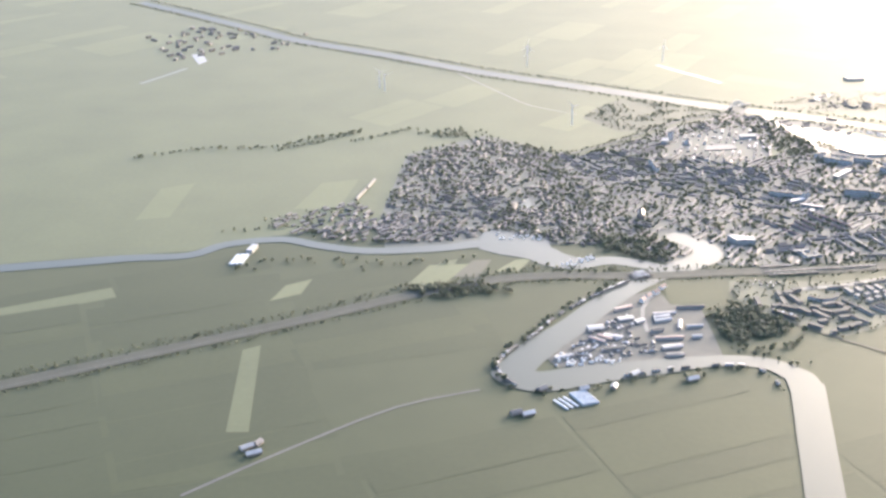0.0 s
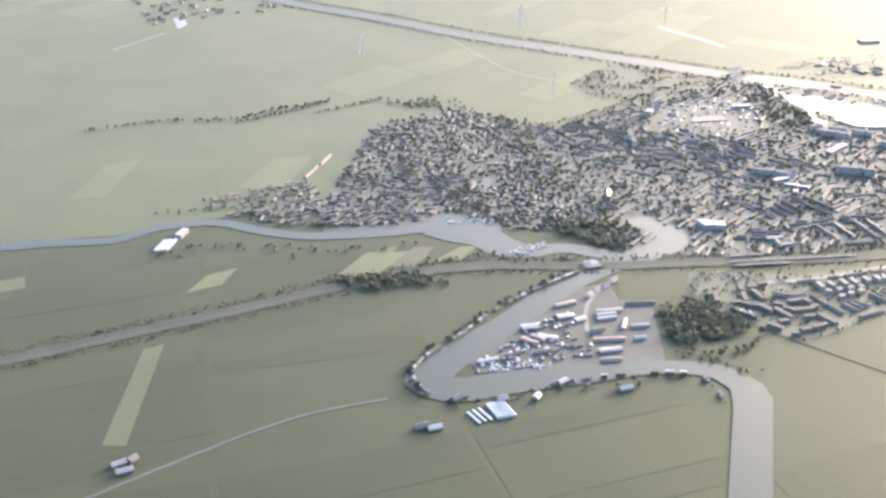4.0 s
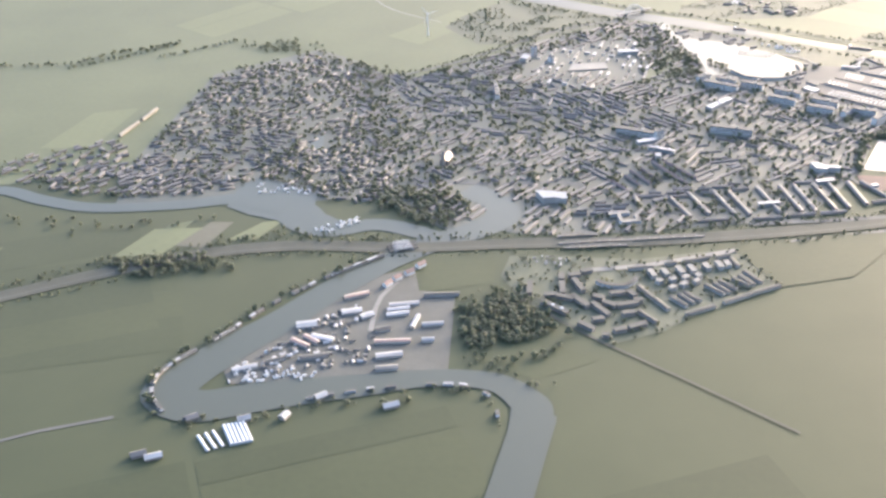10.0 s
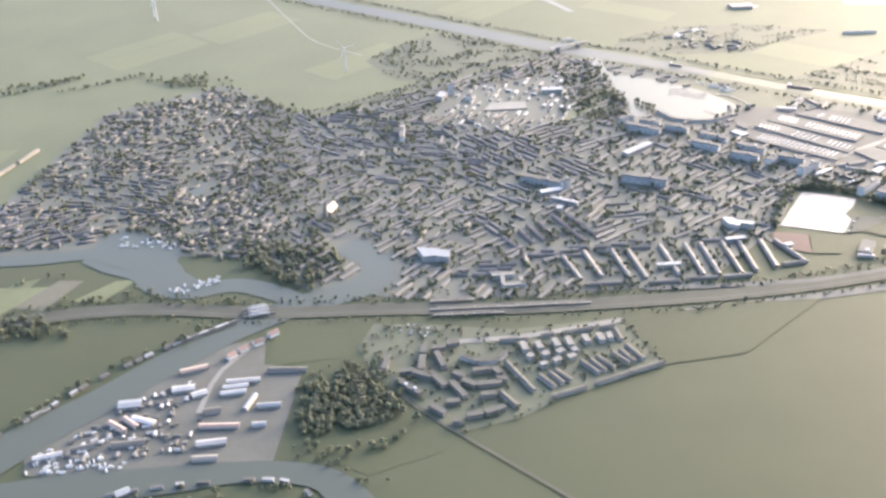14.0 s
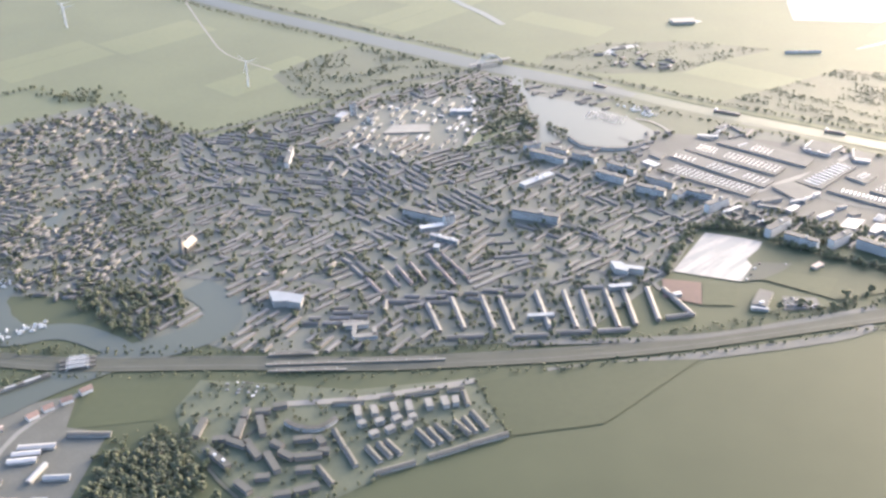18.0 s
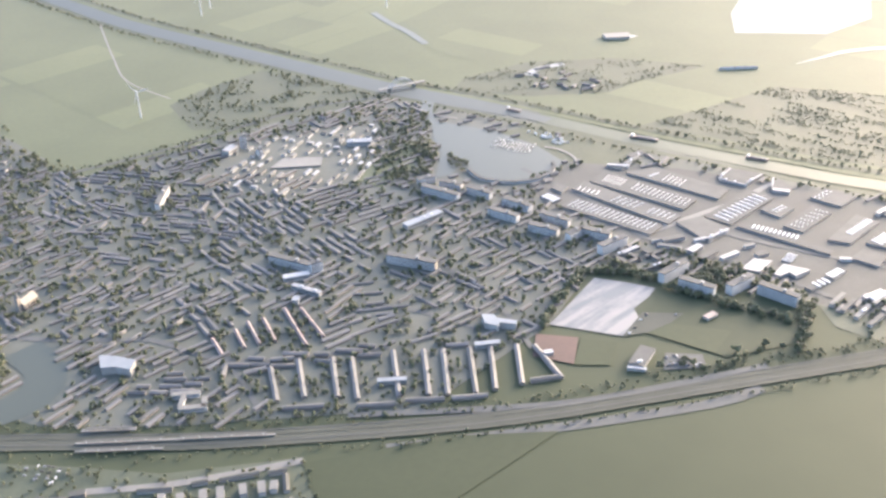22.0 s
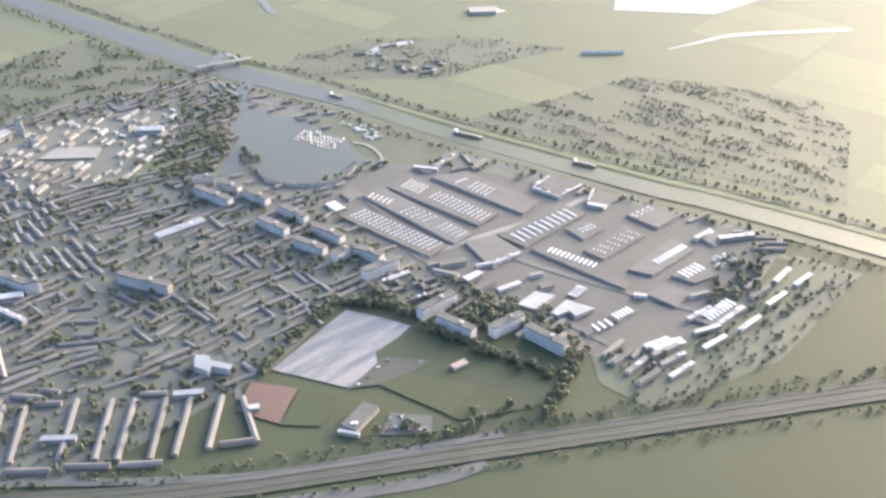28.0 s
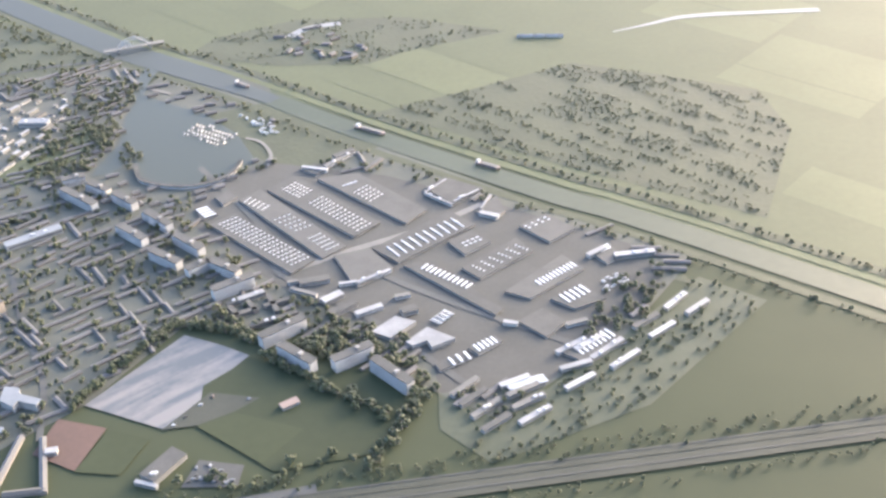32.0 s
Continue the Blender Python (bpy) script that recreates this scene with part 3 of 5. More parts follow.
def car(p, turn, paint, label, long=2.4, tall=0.75, name="car"):
    """A vehicle at the plan's scale: body, cabin, windows, four wheels."""
    w = 0.5
    ob = part(name, box(-long / 2, long / 2, -w, w, 0.2, 0.2 + tall * 0.55), paint)
    part("cabin", box(-long * 0.32, long * 0.2, -w * 0.88, w * 0.88, 0.2 + tall * 0.55, 0.2 + tall), paint, ob)
    part("window_band", box(-long * 0.33, long * 0.21, -w * 0.8, w * 0.8, 0.22 + tall * 0.6, 0.14 + tall), WINDOW, ob)
    for x in (-long * 0.3, long * 0.3):
        for y in (-w, w - 0.12):
            part("wheel", box(x - 0.18, x + 0.18, y, y + 0.12, 0.0, 0.34), ASPHALT, ob)
    return tagged(place(ob, p, turn, 0.8), label, name, "parked " + name + "s")


# ---- boats, bridges, turbines ----
def hull(l, w, h, bow=0.3):
    bm = bmesh.new()
    ring = ((-l / 2, -w / 2), (l / 2 - bow * l, -w / 2), (l / 2, 0), (l / 2 - bow * l, w / 2), (-l / 2, w / 2))
    a, b = [bm.verts.new((x * 0.94, y * 0.8, -0.6)) for x, y in ring], [bm.verts.new((x, y, h)) for x, y in ring]
    bm.faces.new(a[::-1]), bm.faces.new(b)
    for i in range(5):
        j = (i + 1) % 5
        bm.faces.new((a[i], a[j], b[j], b[i]))
    return bm


def boat(p, turn, l=6.0, label="small white pleasure boat moored in the water", group="pleasure boats", name="boat"):
    ob = part(name, hull(l, l * 0.32, 0.9), WHITE)
    part("cabin", box(-l * 0.3, l * 0.12, -l * 0.11, l * 0.11, 0.9, 1.7), WHITE, ob)
    part("windscreen", box(l * 0.125, l * 0.15, -l * 0.1, l * 0.1, 0.9, 1.5), WINDOW, ob)
    return tagged(place(ob, p, turn, 0.55), label, "boat", group)


def houseboat(p, turn, l=13.0):
    ob = part("houseboat", box(-l / 2, l / 2, -1.5, 1.5, -0.6, 0.7), FLAT_ROOF)
    part("cabin", box(-l * 0.44, l * 0.44, -1.2, 1.2, 0.7, 2.2), random.choice((WHITE, PALE_WALL, BRICK)), ob)
    part("roof", box(-l * 0.46, l * 0.46, -1.3, 1.3, 2.204, 2.4), random.choice((METAL_ROOF, FLAT_ROOF)), ob)
    part("window_band", box(-l * 0.4, l * 0.4, -1.24, 1.24, 1.2, 1.8), WINDOW, ob)
    return tagged(place(ob, p, turn, 0.55), "flat-roofed houseboat moored along the river bank", "houseboat", "moored houseboats")


def barge(p, q, w=4.5):
    mid, l, turn = span(p, q)
    ob = part("barge", hull(l, w, 1.6, 0.1), RUST_ROOF)
    part("cargo_hatch", box(-l * 0.3, l * 0.38, -w * 0.36, w * 0.36, 1.6, 2.2), PAVING, ob)
    part("wheelhouse", box(-l * 0.45, -l * 0.36, -w * 0.35, w * 0.35, 1.6, 3.6), WHITE, ob)
    return tagged(place(ob, mid, turn, 0.6), "long cargo barge with pale hatches sailing on the canal", "barge", "canal barges")


def turbine(p, h=30, spin=0.3):
    root = new("wind_turbine")
    bm = bmesh.new()
    bmesh.ops.create_cone(bm, segments=10, radius1=1.0, radius2=0.5, depth=h, cap_ends=True, matrix=Matrix.Translation((0, 0, h / 2)))
    part("tower", bm, STEEL, root)
    part("nacelle", box(-0.7, 0.7, -1.0, 2.2, h, h + 1.4), STEEL, root)
    for k in range(3):
        bm = bmesh.new()
        v = [bm.verts.new(c) for c in ((-0.5, -1.3, 0.6), (0.5, -1.3, 0.6), (0.12, -1.2, 14), (-0.12, -1.2, 14), (-0.5, -1.1, 0.6), (0.5, -1.1, 0.6), (0.12, -1.12, 14), (-0.12, -1.12, 14))]
        for f in ((0, 1, 2, 3), (7, 6, 5, 4), (0, 4, 5, 1), (1, 5, 6, 2), (2, 6, 7, 3), (3, 7, 4, 0)):
            bm.faces.new([v[i] for i in f])
        bl = part("blade", bm, STEEL, root)
        bl.matrix_local = Matrix.Translation((0, 0, h + 0.7)) @ Matrix.Rotation(spin + k * 2.094, 4, "Y")
    return tagged(place(root, p, 0.4, 0), "white wind turbine standing in the polder", "wind turbine", "wind turbines")


# ---- polder parcels ----
def parcels(corner, along_dir, n_long, n_wide, length, width, seed, avoid=(), choice=(0, 0, 0, 1, 1, 2), keep=0.8):
    """Long narrow fields between ditches."""
    rnd = random.Random(seed)
    d = Vector(along_dir).normalized()
    n = Vector((-d.y, d.x))
    for i in range(n_long):
        w0 = 0.0
        for j in range(n_wide):
            w = width * rnd.uniform(0.5, 1.6)
            p = Vector(corner) + d * (i * length) + n * w0
            w0 += w + 2.5
            if rnd.random() > keep:
                continue
            quad = [tuple(p + d * a + n * b) for a, b in ((2, 0), (length - 4, 0), (length - 4, w), (2, w))]
            if any(inside(q, TOWN) or on_water(q, 26) or any(inside(q, z) for z in avoid) for q in quad + [tuple(p + d * length / 2 + n * w / 2)]):
                continue
            sheet("field", quad, 0.1 + 0.012 * seed, MEADOW[rnd.choice(choice)], "long narrow polder field between ditches", "field")


# Far land takes the lighter grass tones to imitate distance haze and glare.
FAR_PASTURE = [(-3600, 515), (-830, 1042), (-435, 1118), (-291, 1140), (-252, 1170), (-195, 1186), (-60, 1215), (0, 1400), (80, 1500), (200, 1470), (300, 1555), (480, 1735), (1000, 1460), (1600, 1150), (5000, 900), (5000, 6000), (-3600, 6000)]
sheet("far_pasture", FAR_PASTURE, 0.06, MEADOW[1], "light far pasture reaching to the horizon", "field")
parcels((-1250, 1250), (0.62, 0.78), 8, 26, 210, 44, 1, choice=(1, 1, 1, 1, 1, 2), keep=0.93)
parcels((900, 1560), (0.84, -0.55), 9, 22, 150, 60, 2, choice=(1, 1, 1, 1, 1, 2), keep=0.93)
parcels((-260, 640), (0.97, 0.25), 3, 12, 190, 38, 3, choice=(0, 0, 4), keep=0.9)
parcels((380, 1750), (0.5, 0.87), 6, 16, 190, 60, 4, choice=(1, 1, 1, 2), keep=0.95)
parcels((-800, 800), (0.9, 0.43), 6, 20, 170, 40, 5, choice=(0, 4, 0, 4, 1), keep=0.85, avoid=(FAR_PASTURE,))
parcels((-500, 330), (0.93, 0.36), 6, 12, 180, 42, 6, choice=(0, 0, 4), keep=0.85, avoid=(ESTATE_GROUND, PENINSULA))
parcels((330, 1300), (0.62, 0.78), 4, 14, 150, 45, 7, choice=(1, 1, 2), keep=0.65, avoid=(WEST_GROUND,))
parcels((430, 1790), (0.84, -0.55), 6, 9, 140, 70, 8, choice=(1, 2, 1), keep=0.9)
lift = 0.1747
for pts, k in (([(-181, 1007), (-169, 1045), (-142, 1061), (-150, 1024)], 2), ([(-381, 1239), (-376, 1351), (-335, 1373), (-341, 1247)], 2), ([(-189, 1274), (-163, 1370), (-114, 1385), (-132, 1274)], 2),
               ([(11, 1066), (34, 1110), (55, 1110), (38, 1061)], 3), ([(56, 1076), (82, 1110), (102, 1115), (82, 1077)], 2), ([(-23, 1040), (-3, 1104), (17, 1113), (-0, 1050)], 1), ([(-39, 1044), (-15, 1096), (29, 1099), (4, 1051)], 2),
               ([(-181, 759), (-191, 901), (-175, 910), (-162, 759)], 1), ([(235, 991), (234, 1035), (296, 1049), (296, 1005)], 4), ([(283, 895), (325, 926), (375, 899), (326, 873)], 4), ([(190, 926), (212, 949), (242, 957), (233, 920)], 0)):
    lift += 0.002
    sheet("field", pts, lift, MEADOW[k], "single polder field of its own grass tone", "field")

# ---- town ----
GRID_TURN = span((739, 1366), (825, 1430))[2]
OLD_TOWN = [(166, 1267), (136, 1389), (122, 1484), (201, 1471), (289, 1458), (371, 1370), (441, 1332), (449, 1282), (398, 1223), (333, 1201), (292, 1192), (252, 1213), (207, 1196)]
fill_houses("old_town_houses", OLD_TOWN, 0.88, 13.5, 6.6, (12.5, 2.7), "old brick town house with a tiled roof", singly=True, turn_jitter=0.07, jitter=0.12, keep=0.47, height=(1.1, 1.6), quarters=True)
WEST_TOWN = [(-66, 1163), (-72, 1243), (-48, 1477), (68, 1569), (143, 1474), (117, 1383), (102, 1294), (63, 1229), (45, 1163), (16, 1169)]
fill_houses("west_town_houses", WEST_TOWN, 0.85, 13.5, 7.2, (12, 2.7), "brick houses of the western town quarter", turn_jitter=0.08, jitter=0.12, keep=0.62, height=(1.1, 1.6), quarters=True)
MID_TOWN = [(242, 1310), (293, 1358), (368, 1361), (415, 1329), (403, 1275), (377, 1207), (328, 1178), (275, 1202)]
fill_houses("mid_town_houses", MID_TOWN, 0.97, 17, 7, (15, 2.7), label="brick terraces round the town centre", turn_jitter=0.06, jitter=0.08, keep=0.7, height=(1.2, 1.7), quarters=True, avoid=(OLD_TOWN,))
NORTH_TOWN = [(331, 1370), (319, 1447), (344, 1511), (431, 1474), (479, 1451), (474, 1374), (417, 1362), (379, 1322)]
fill_houses("north_town_houses", NORTH_TOWN, 0.86, 20, 8.4, (18, 2.9), singly=True, quarters=True, label="brick terraces of the northern quarter", turn_jitter=0.06, jitter=0.08, height=(1.5, 2.2))
EAST_TOWN = [(582, 1312), (588, 1355), (633, 1359), (681, 1332), (687, 1303), (659, 1248), (647, 1219), (614, 1224), (591, 1243), (550, 1240), (527, 1283)]
fill_houses("east_town_houses", EAST_TOWN, 0.85, 24, 8.2, (20, 2.2), "long low brick terrace among gardens", singly=True, turn_jitter=0.03, jitter=0.06, keep=0.85, turned=0.3, height=(1.2, 1.5), avoid=([(605, 1230), (635, 1232), (638, 1212), (609, 1210)],))
SOUTH_TOWN = [(366, 1132), (404, 1157), (464, 1177), (534, 1197), (552, 1177), (461, 1160), (410, 1127), (378, 1117)]
fill_houses("south_town_houses", SOUTH_TOWN, 0.02, 17, 7.5, (15, 3.2), "brick terrace house row beside the railway", singly=True, turn_jitter=0.05, jitter=0.1, height=(1.7, 2.4))
VILLAGE = [(623, 1765), (651, 1806), (704, 1778), (734, 1728), (692, 1711), (643, 1729)]
fill_houses("far_village_houses", VILLAGE, 0.4, 14, 12, (9, 4.2), singly=True, height=(1.6, 2.4), label="far village of brick houses behind the canal", turn_jitter=0.5, keep=0.55)
VILLAGE_B = [(-643, 2290), (-571, 2406), (-389, 2370), (-273, 2337), (-302, 2173), (-432, 2126), (-534, 2080)]
fill_houses("distant_hamlet_houses", VILLAGE_B, 0.8, 22, 20, (11, 5), singly=True, label="distant hamlet houses by the canal", turn_jitter=0.6, keep=0.35)
RIVER_HOUSES = [(-178, 1177), (-151, 1255), (-69, 1254), (1, 1226), (41, 1200), (3, 1167), (-86, 1160), (-139, 1177)]
fill_houses("riverside_houses", RIVER_HOUSES, 0.8, 11, 7.5, (9, 3.2), singly=True, height=(1.6, 2.4), label="riverside houses with light gables", turn_jitter=0.3, keep=0.7)

STRIP = [(-222, 1240), (-178, 1261), (-112, 1298), (-92, 1263), (-91, 1184), (-128, 1155), (-199, 1192)]
fill_houses("riverside_houses", STRIP, 0.87, 12, 8, (9, 3), singly=True, height=(1.4, 2.0), keep=0.6, label="riverside houses among trees")
CENTRE = [(72, 1242), (102, 1294), (117, 1383), (150, 1474), (198, 1348), (220, 1249), (193, 1208), (135, 1215), (108, 1201)]
fill_houses("centre_houses", CENTRE, 0.9, 12.5, 7, (11, 2.6), "old houses between the two town halves", turn_jitter=0.08, jitter=0.12, keep=0.62, height=(1.1, 1.6), quarters=True, avoid=(OLD_TOWN, WEST_TOWN))
QUAY = [(44, 1253), (109, 1276), (184, 1254), (204, 1198), (177, 1145), (120, 1157), (74, 1170)]
fill_houses("quay_houses", QUAY, 0.95, 11, 6.5, (9.5, 2.5), "old houses near the marina quay", turn_jitter=0.1, jitter=0.12, keep=0.6, height=(1.2, 1.7), quarters=True)
INFILL = [QUAY, CENTRE, OLD_TOWN, WEST_TOWN, MID_TOWN, NORTH_TOWN, EAST_TOWN, SOUTH_TOWN, RIVER_HOUSES]
LAWN = [(687, 1302), (748, 1282), (793, 1257), (851, 1235), (835, 1190), (762, 1165), (644, 1168), (652, 1223)]
WORKS = [(323, 1534), (352, 1568), (432, 1608), (478, 1614), (492, 1539), (484, 1483), (434, 1443), (391, 1436), (339, 1468)]
ROWS = [(636, 1474), (688, 1517), (784, 1505), (868, 1474), (978, 1425), (994, 1381), (925, 1274), (863, 1258), (854, 1291), (782, 1329), (738, 1353), (661, 1415)]
COURTS = [(432, 1152), (457, 1176), (528, 1189), (648, 1205), (677, 1162), (621, 1132), (542, 1112), (480, 1106)]
TERRACES = [(397, 1199), (421, 1223), (464, 1253), (501, 1204), (494, 1183), (426, 1163)]
SHORE = [(508, 1439), (524, 1484), (523, 1600), (549, 1725), (642, 1667), (696, 1533), (685, 1462), (595, 1429)]
fill_houses("street_houses", TOWN, 0.87, 21, 8.2, (18.5, 2.7), singly=True, quarters=True, label="brick terraced street house with a dark roof", turned=0.04, height=(1.2, 1.7), turn_jitter=0.03, keep=0.66, jitter=0.08, avoid=INFILL + [LAWN, WORKS, ROWS, COURTS, TERRACES, SHORE, ESTATE_GROUND])
fill_houses("shore_houses", SHORE, GRID_TURN, 12, 9, (8, 3.6), singly=True, height=(1.6, 2.2), label="houses and yards between basin and canal", turn_jitter=0.1, keep=0.35, jitter=0.2, avoid=[WORKS])

# red-lit long terraces
for p, q in (((409, 1194), (422, 1174)), ((423, 1207), (436, 1184)), ((430, 1218), (446, 1189)), ((441, 1223), (457, 1193)), ((454, 1238), (481, 1189)), ((467, 1239), (492, 1200))):
    terrace(p, q, 2.2, 2.2, 1.0, roof=RED_TILE, label="long brick terrace with a red tiled roof", group="red-roofed terraces")
for p, q in (((-112, 1303), (-102, 1341)), ((-100, 1347), (-92, 1380)), ((20, 1219), (30, 1232)), ((-98, 1250), (-92, 1263))):
    terrace(p, q, 3.0, 2.4, 1.0, roof=PAVING, label="long terrace with a pale roof at the town edge", group="pale-roofed terraces")
# courtyard blocks beside the railway
for p, q in (((461, 1159), (474, 1121)), ((479, 1170), (492, 1126)), ((503, 1173), (515, 1127)),
             ((517, 1174), (529, 1125)), ((546, 1183), (557, 1129)), ((568, 1185), (577, 1132)),
             ((582, 1186), (590, 1133)), ((601, 1189), (609, 1135)), ((616, 1191), (622, 1140)),
             ((635, 1194), (640, 1147)), ((444, 1152), (458, 1159)), ((480, 1113), (507, 1117)),
             ((530, 1118), (555, 1121)), ((562, 1125), (588, 1128)), ((593, 1129), (617, 1133)),
             ((459, 1169), (475, 1172)), ((522, 1177), (538, 1179)), ((584, 1192), (600, 1194)),
             ((648, 1194), (667, 1155)), ((646, 1151), (667, 1157))):
    terrace(p, q, 3.4, 2.2, 0.7, label="four-storey brick courtyard block with a shallow roof", group="courtyard blocks")

# estate beside the meadow
for p, q in (((437, 984), (448, 970)), ((444, 988), (454, 975)), ((449, 991), (460, 978)),
             ((468, 1003), (480, 988)), ((475, 1005), (485, 991)), ((480, 1009), (492, 995)),
             ((492, 1014), (503, 1001)), ((498, 1018), (507, 1003)), ((503, 1025), (514, 1007)),
             ((446, 959), (470, 971)), ((478, 976), (502, 989)), ((503, 990), (528, 1003)),
             ((413, 1000), (423, 982)), ((424, 981), (433, 965)), ((409, 963), (421, 947)),
             ((408, 1028), (429, 1031)), ((440, 1036), (449, 1039)), ((456, 1040), (479, 1048)),
             ((485, 1048), (496, 1051)), ((496, 1047), (500, 1032))):
    terrace(p, q, 3.4, 2.2, 0.6, wall=PALE_WALL, label="terraced row of a new estate with a grey roof", group="estate terraces", roof=YARD)
for p, q in (((351, 1018), (351, 1008)), ((351, 1005), (351, 987)), ((361, 1010), (368, 991)),
             ((325, 1005), (324, 986)), ((336, 984), (346, 986)), ((358, 984), (370, 968)),
             ((374, 973), (385, 956)), ((375, 984), (383, 980)), ((382, 975), (392, 969)),
             ((393, 970), (410, 974)), ((389, 987), (401, 990)), ((404, 991), (409, 984)),
             ((372, 949), (381, 951)), ((396, 958), (406, 960)), ((361, 945), (372, 936)),
             ((378, 928), (383, 928)), ((387, 934), (397, 937)), ((399, 938), (413, 945)),
             ((334, 975), (353, 958)), ((346, 984), (359, 979)), ((357, 1015), (367, 1017)),
             ((368, 1021), (377, 1024)), ((407, 977), (414, 978))):
    hall(p, q, 4.4, 3.0, YARD, label="flat-roofed brick apartment block of the estate", category="apartment block", group="estate blocks", wall=BRICK, name="apartment_block")
for p, q in (((425, 1024), (428, 1013)), ((436, 1025), (439, 1016)), ((449, 1029), (452, 1019)),
             ((459, 1032), (462, 1021)), ((472, 1035), (475, 1026)), ((483, 1038), (486, 1028)),
             ((491, 1039), (492, 1031)), ((429, 1005), (433, 1008)), ((440, 1008), (445, 1011)),
             ((451, 1011), (456, 1015)), ((462, 1014), (466, 1017)), ((448, 1000), (453, 1004)),
             ((459, 1005), (464, 1009)), ((438, 995), (443, 998))):
    hall(p, q, 4.4, 3.4, roof=PAVING, label="small cube-like villa with a pale flat roof", category="villa", group="estate villas", name="villa")

def arc_building(pts, width, h, label, name="crescent_building"):
    """A curved row of houses in short straight bays, each bay a part."""
    root = new(name)
    line = smooth(pts, 4)
    for a, b in zip(line, line[1:]):
        mid, l, turn = span(a, b)
        bay = part("bay", box(-l / 2 - 0.3, l / 2 + 0.3, -width / 2, width / 2, 0, h), LIGHT_WALL, root)
        bay.matrix_local = Matrix.Translation((mid.x, mid.y, 0.25)) @ Matrix.Rotation(turn, 4, "Z")
        part("roof", box(-l / 2 - 0.4, l / 2 + 0.4, -width / 2 - 0.2, width / 2 + 0.2, h + 0.004, h + 0.4), FLAT_ROOF, bay)
        part("window_band", box(-l / 2, l / 2, -width / 2 - 0.05, width / 2 + 0.05, h * 0.5, h * 0.75), WINDOW, bay)
    return tagged(root, label, "building")


arc_building([(380, 1006), (387, 1001), (399, 999), (407, 1003), (413, 1011)], 3.2, 3.0, "curved white crescent of apartments with galleries")
arc_building([(581, 1499), (588, 1485), (598, 1475), (624, 1470), (645, 1475), (660, 1489), (664, 1505), (663, 1515)], 2.8, 2.4, "curved row of quay houses round the basin", "quay_crescent")

# apartment slabs by the park and the basin
for p, q in (((747, 1288), (769, 1311)), ((761, 1283), (786, 1268)), ((797, 1271), (817, 1289)), ((821, 1276), (847, 1256)), ((701, 1333), (723, 1352))):
    flats(p, q)
for p, q in (((606, 1406), (632, 1390)), ((642, 1377), (667, 1364)), ((652, 1398), (677, 1382)), ((686, 1370), (711, 1358)), ((675, 1356), (686, 1369)),
             ((618, 1427), (643, 1410)), ((541, 1452), (576, 1432)), ((557, 1463), (578, 1453)), ((584, 1450), (606, 1436)), ((535, 1464), (550, 1473))):
    flats(p, q, 6, 6.5, 5, label="mid-rise pale apartment slab among trees")
flats((464, 1295), (473, 1300), 4.9, 9.8, 8, label="narrow lit apartment tower in the town")
flats((525, 1317), (567, 1304), 5.6, 7.7, 6, label="reddish brick apartment slab", wall=BRICK)
flats((426, 1316), (466, 1299), 6.3, 6.3, 5, label="long brick apartment slab in the shade", wall=BRICK)
flats((341, 1550), (347, 1553), 4.9, 14, 11, label="white high-rise tower catching the sun")
flats((363, 1532), (367, 1535), 5.6, 7, 6, label="white mid-rise block beside the tower")
flats((298, 1408), (295, 1448), 4.2, 6.3, 5, label="small white apartment block")

# halls, offices, schools
hall((533, 1375), (562, 1403), 7.5, 4, BLUE_ROOF, label="long hall with a pale blue-grey roof", group="large halls")
slab("factory_hall", [(813, 1307), (825, 1324), (839, 1320), (826, 1302)], 2.6, PALE_WALL, METAL_ROOF, "factory hall with a bright white roof", "hall")
slab("factory_hall", [(836, 1299), (847, 1315), (866, 1306), (853, 1296), (849, 1302), (841, 1296)], 2.6, PALE_WALL, METAL_ROOF, "factory hall with a stepped white roof", "hall")
slab("school", [(608, 1229), (617, 1229), (620, 1224), (635, 1221), (634, 1216), (622, 1218), (621, 1213), (611, 1217)], 5, PALE_WALL, BLUE_ROOF, "cross-shaped school with a pale blue roof", "school")
hall((605, 1192), (623, 1196), 4.5, 3, BLUE_ROOF, label="long low hall with a pale blue roof", group="large halls")
slab("shopping_centre", [(334, 1164), (347, 1163), (363, 1159), (363, 1147), (351, 1150), (341, 1148)], 6, PALE_WALL, BLUE_ROOF, "shopping centre with a bright blue-grey roof", "shop")
hall((400, 1123), (419, 1127), 4, 3, PAVING, LIGHT_WALL, label="angular office with a pale roof", group="offices", name="office")
hall((410, 1108), (428, 1112), 4, 3, PAVING, LIGHT_WALL, label="office wing with a pale roof", group="offices", name="office")
hall((410, 1110), (409, 1123), 3, 3, PAVING, LIGHT_WALL, label="short office wing with a pale roof", group="offices", name="office")
hall((426, 1111), (424, 1122), 3, 3, PAVING, LIGHT_WALL, label="short office wing with a pale roof", group="offices", name="office")
hall((540, 1145), (560, 1148), 4, 3, BLUE_ROOF, label="low school with a pale roof", group="schools", name="school")
hall((444, 1282), (464, 1290), 6, 4, METAL_ROOF, label="shop hall with a white roof", group="large halls")
hall((454, 1271), (479, 1259), 4, 4, METAL_ROOF, label="white-roofed office in the town", group="offices", name="office")
hall((461, 1246), (461, 1253), 5, 4, BLUE_ROOF, label="small white office block", group="offices", name="office")
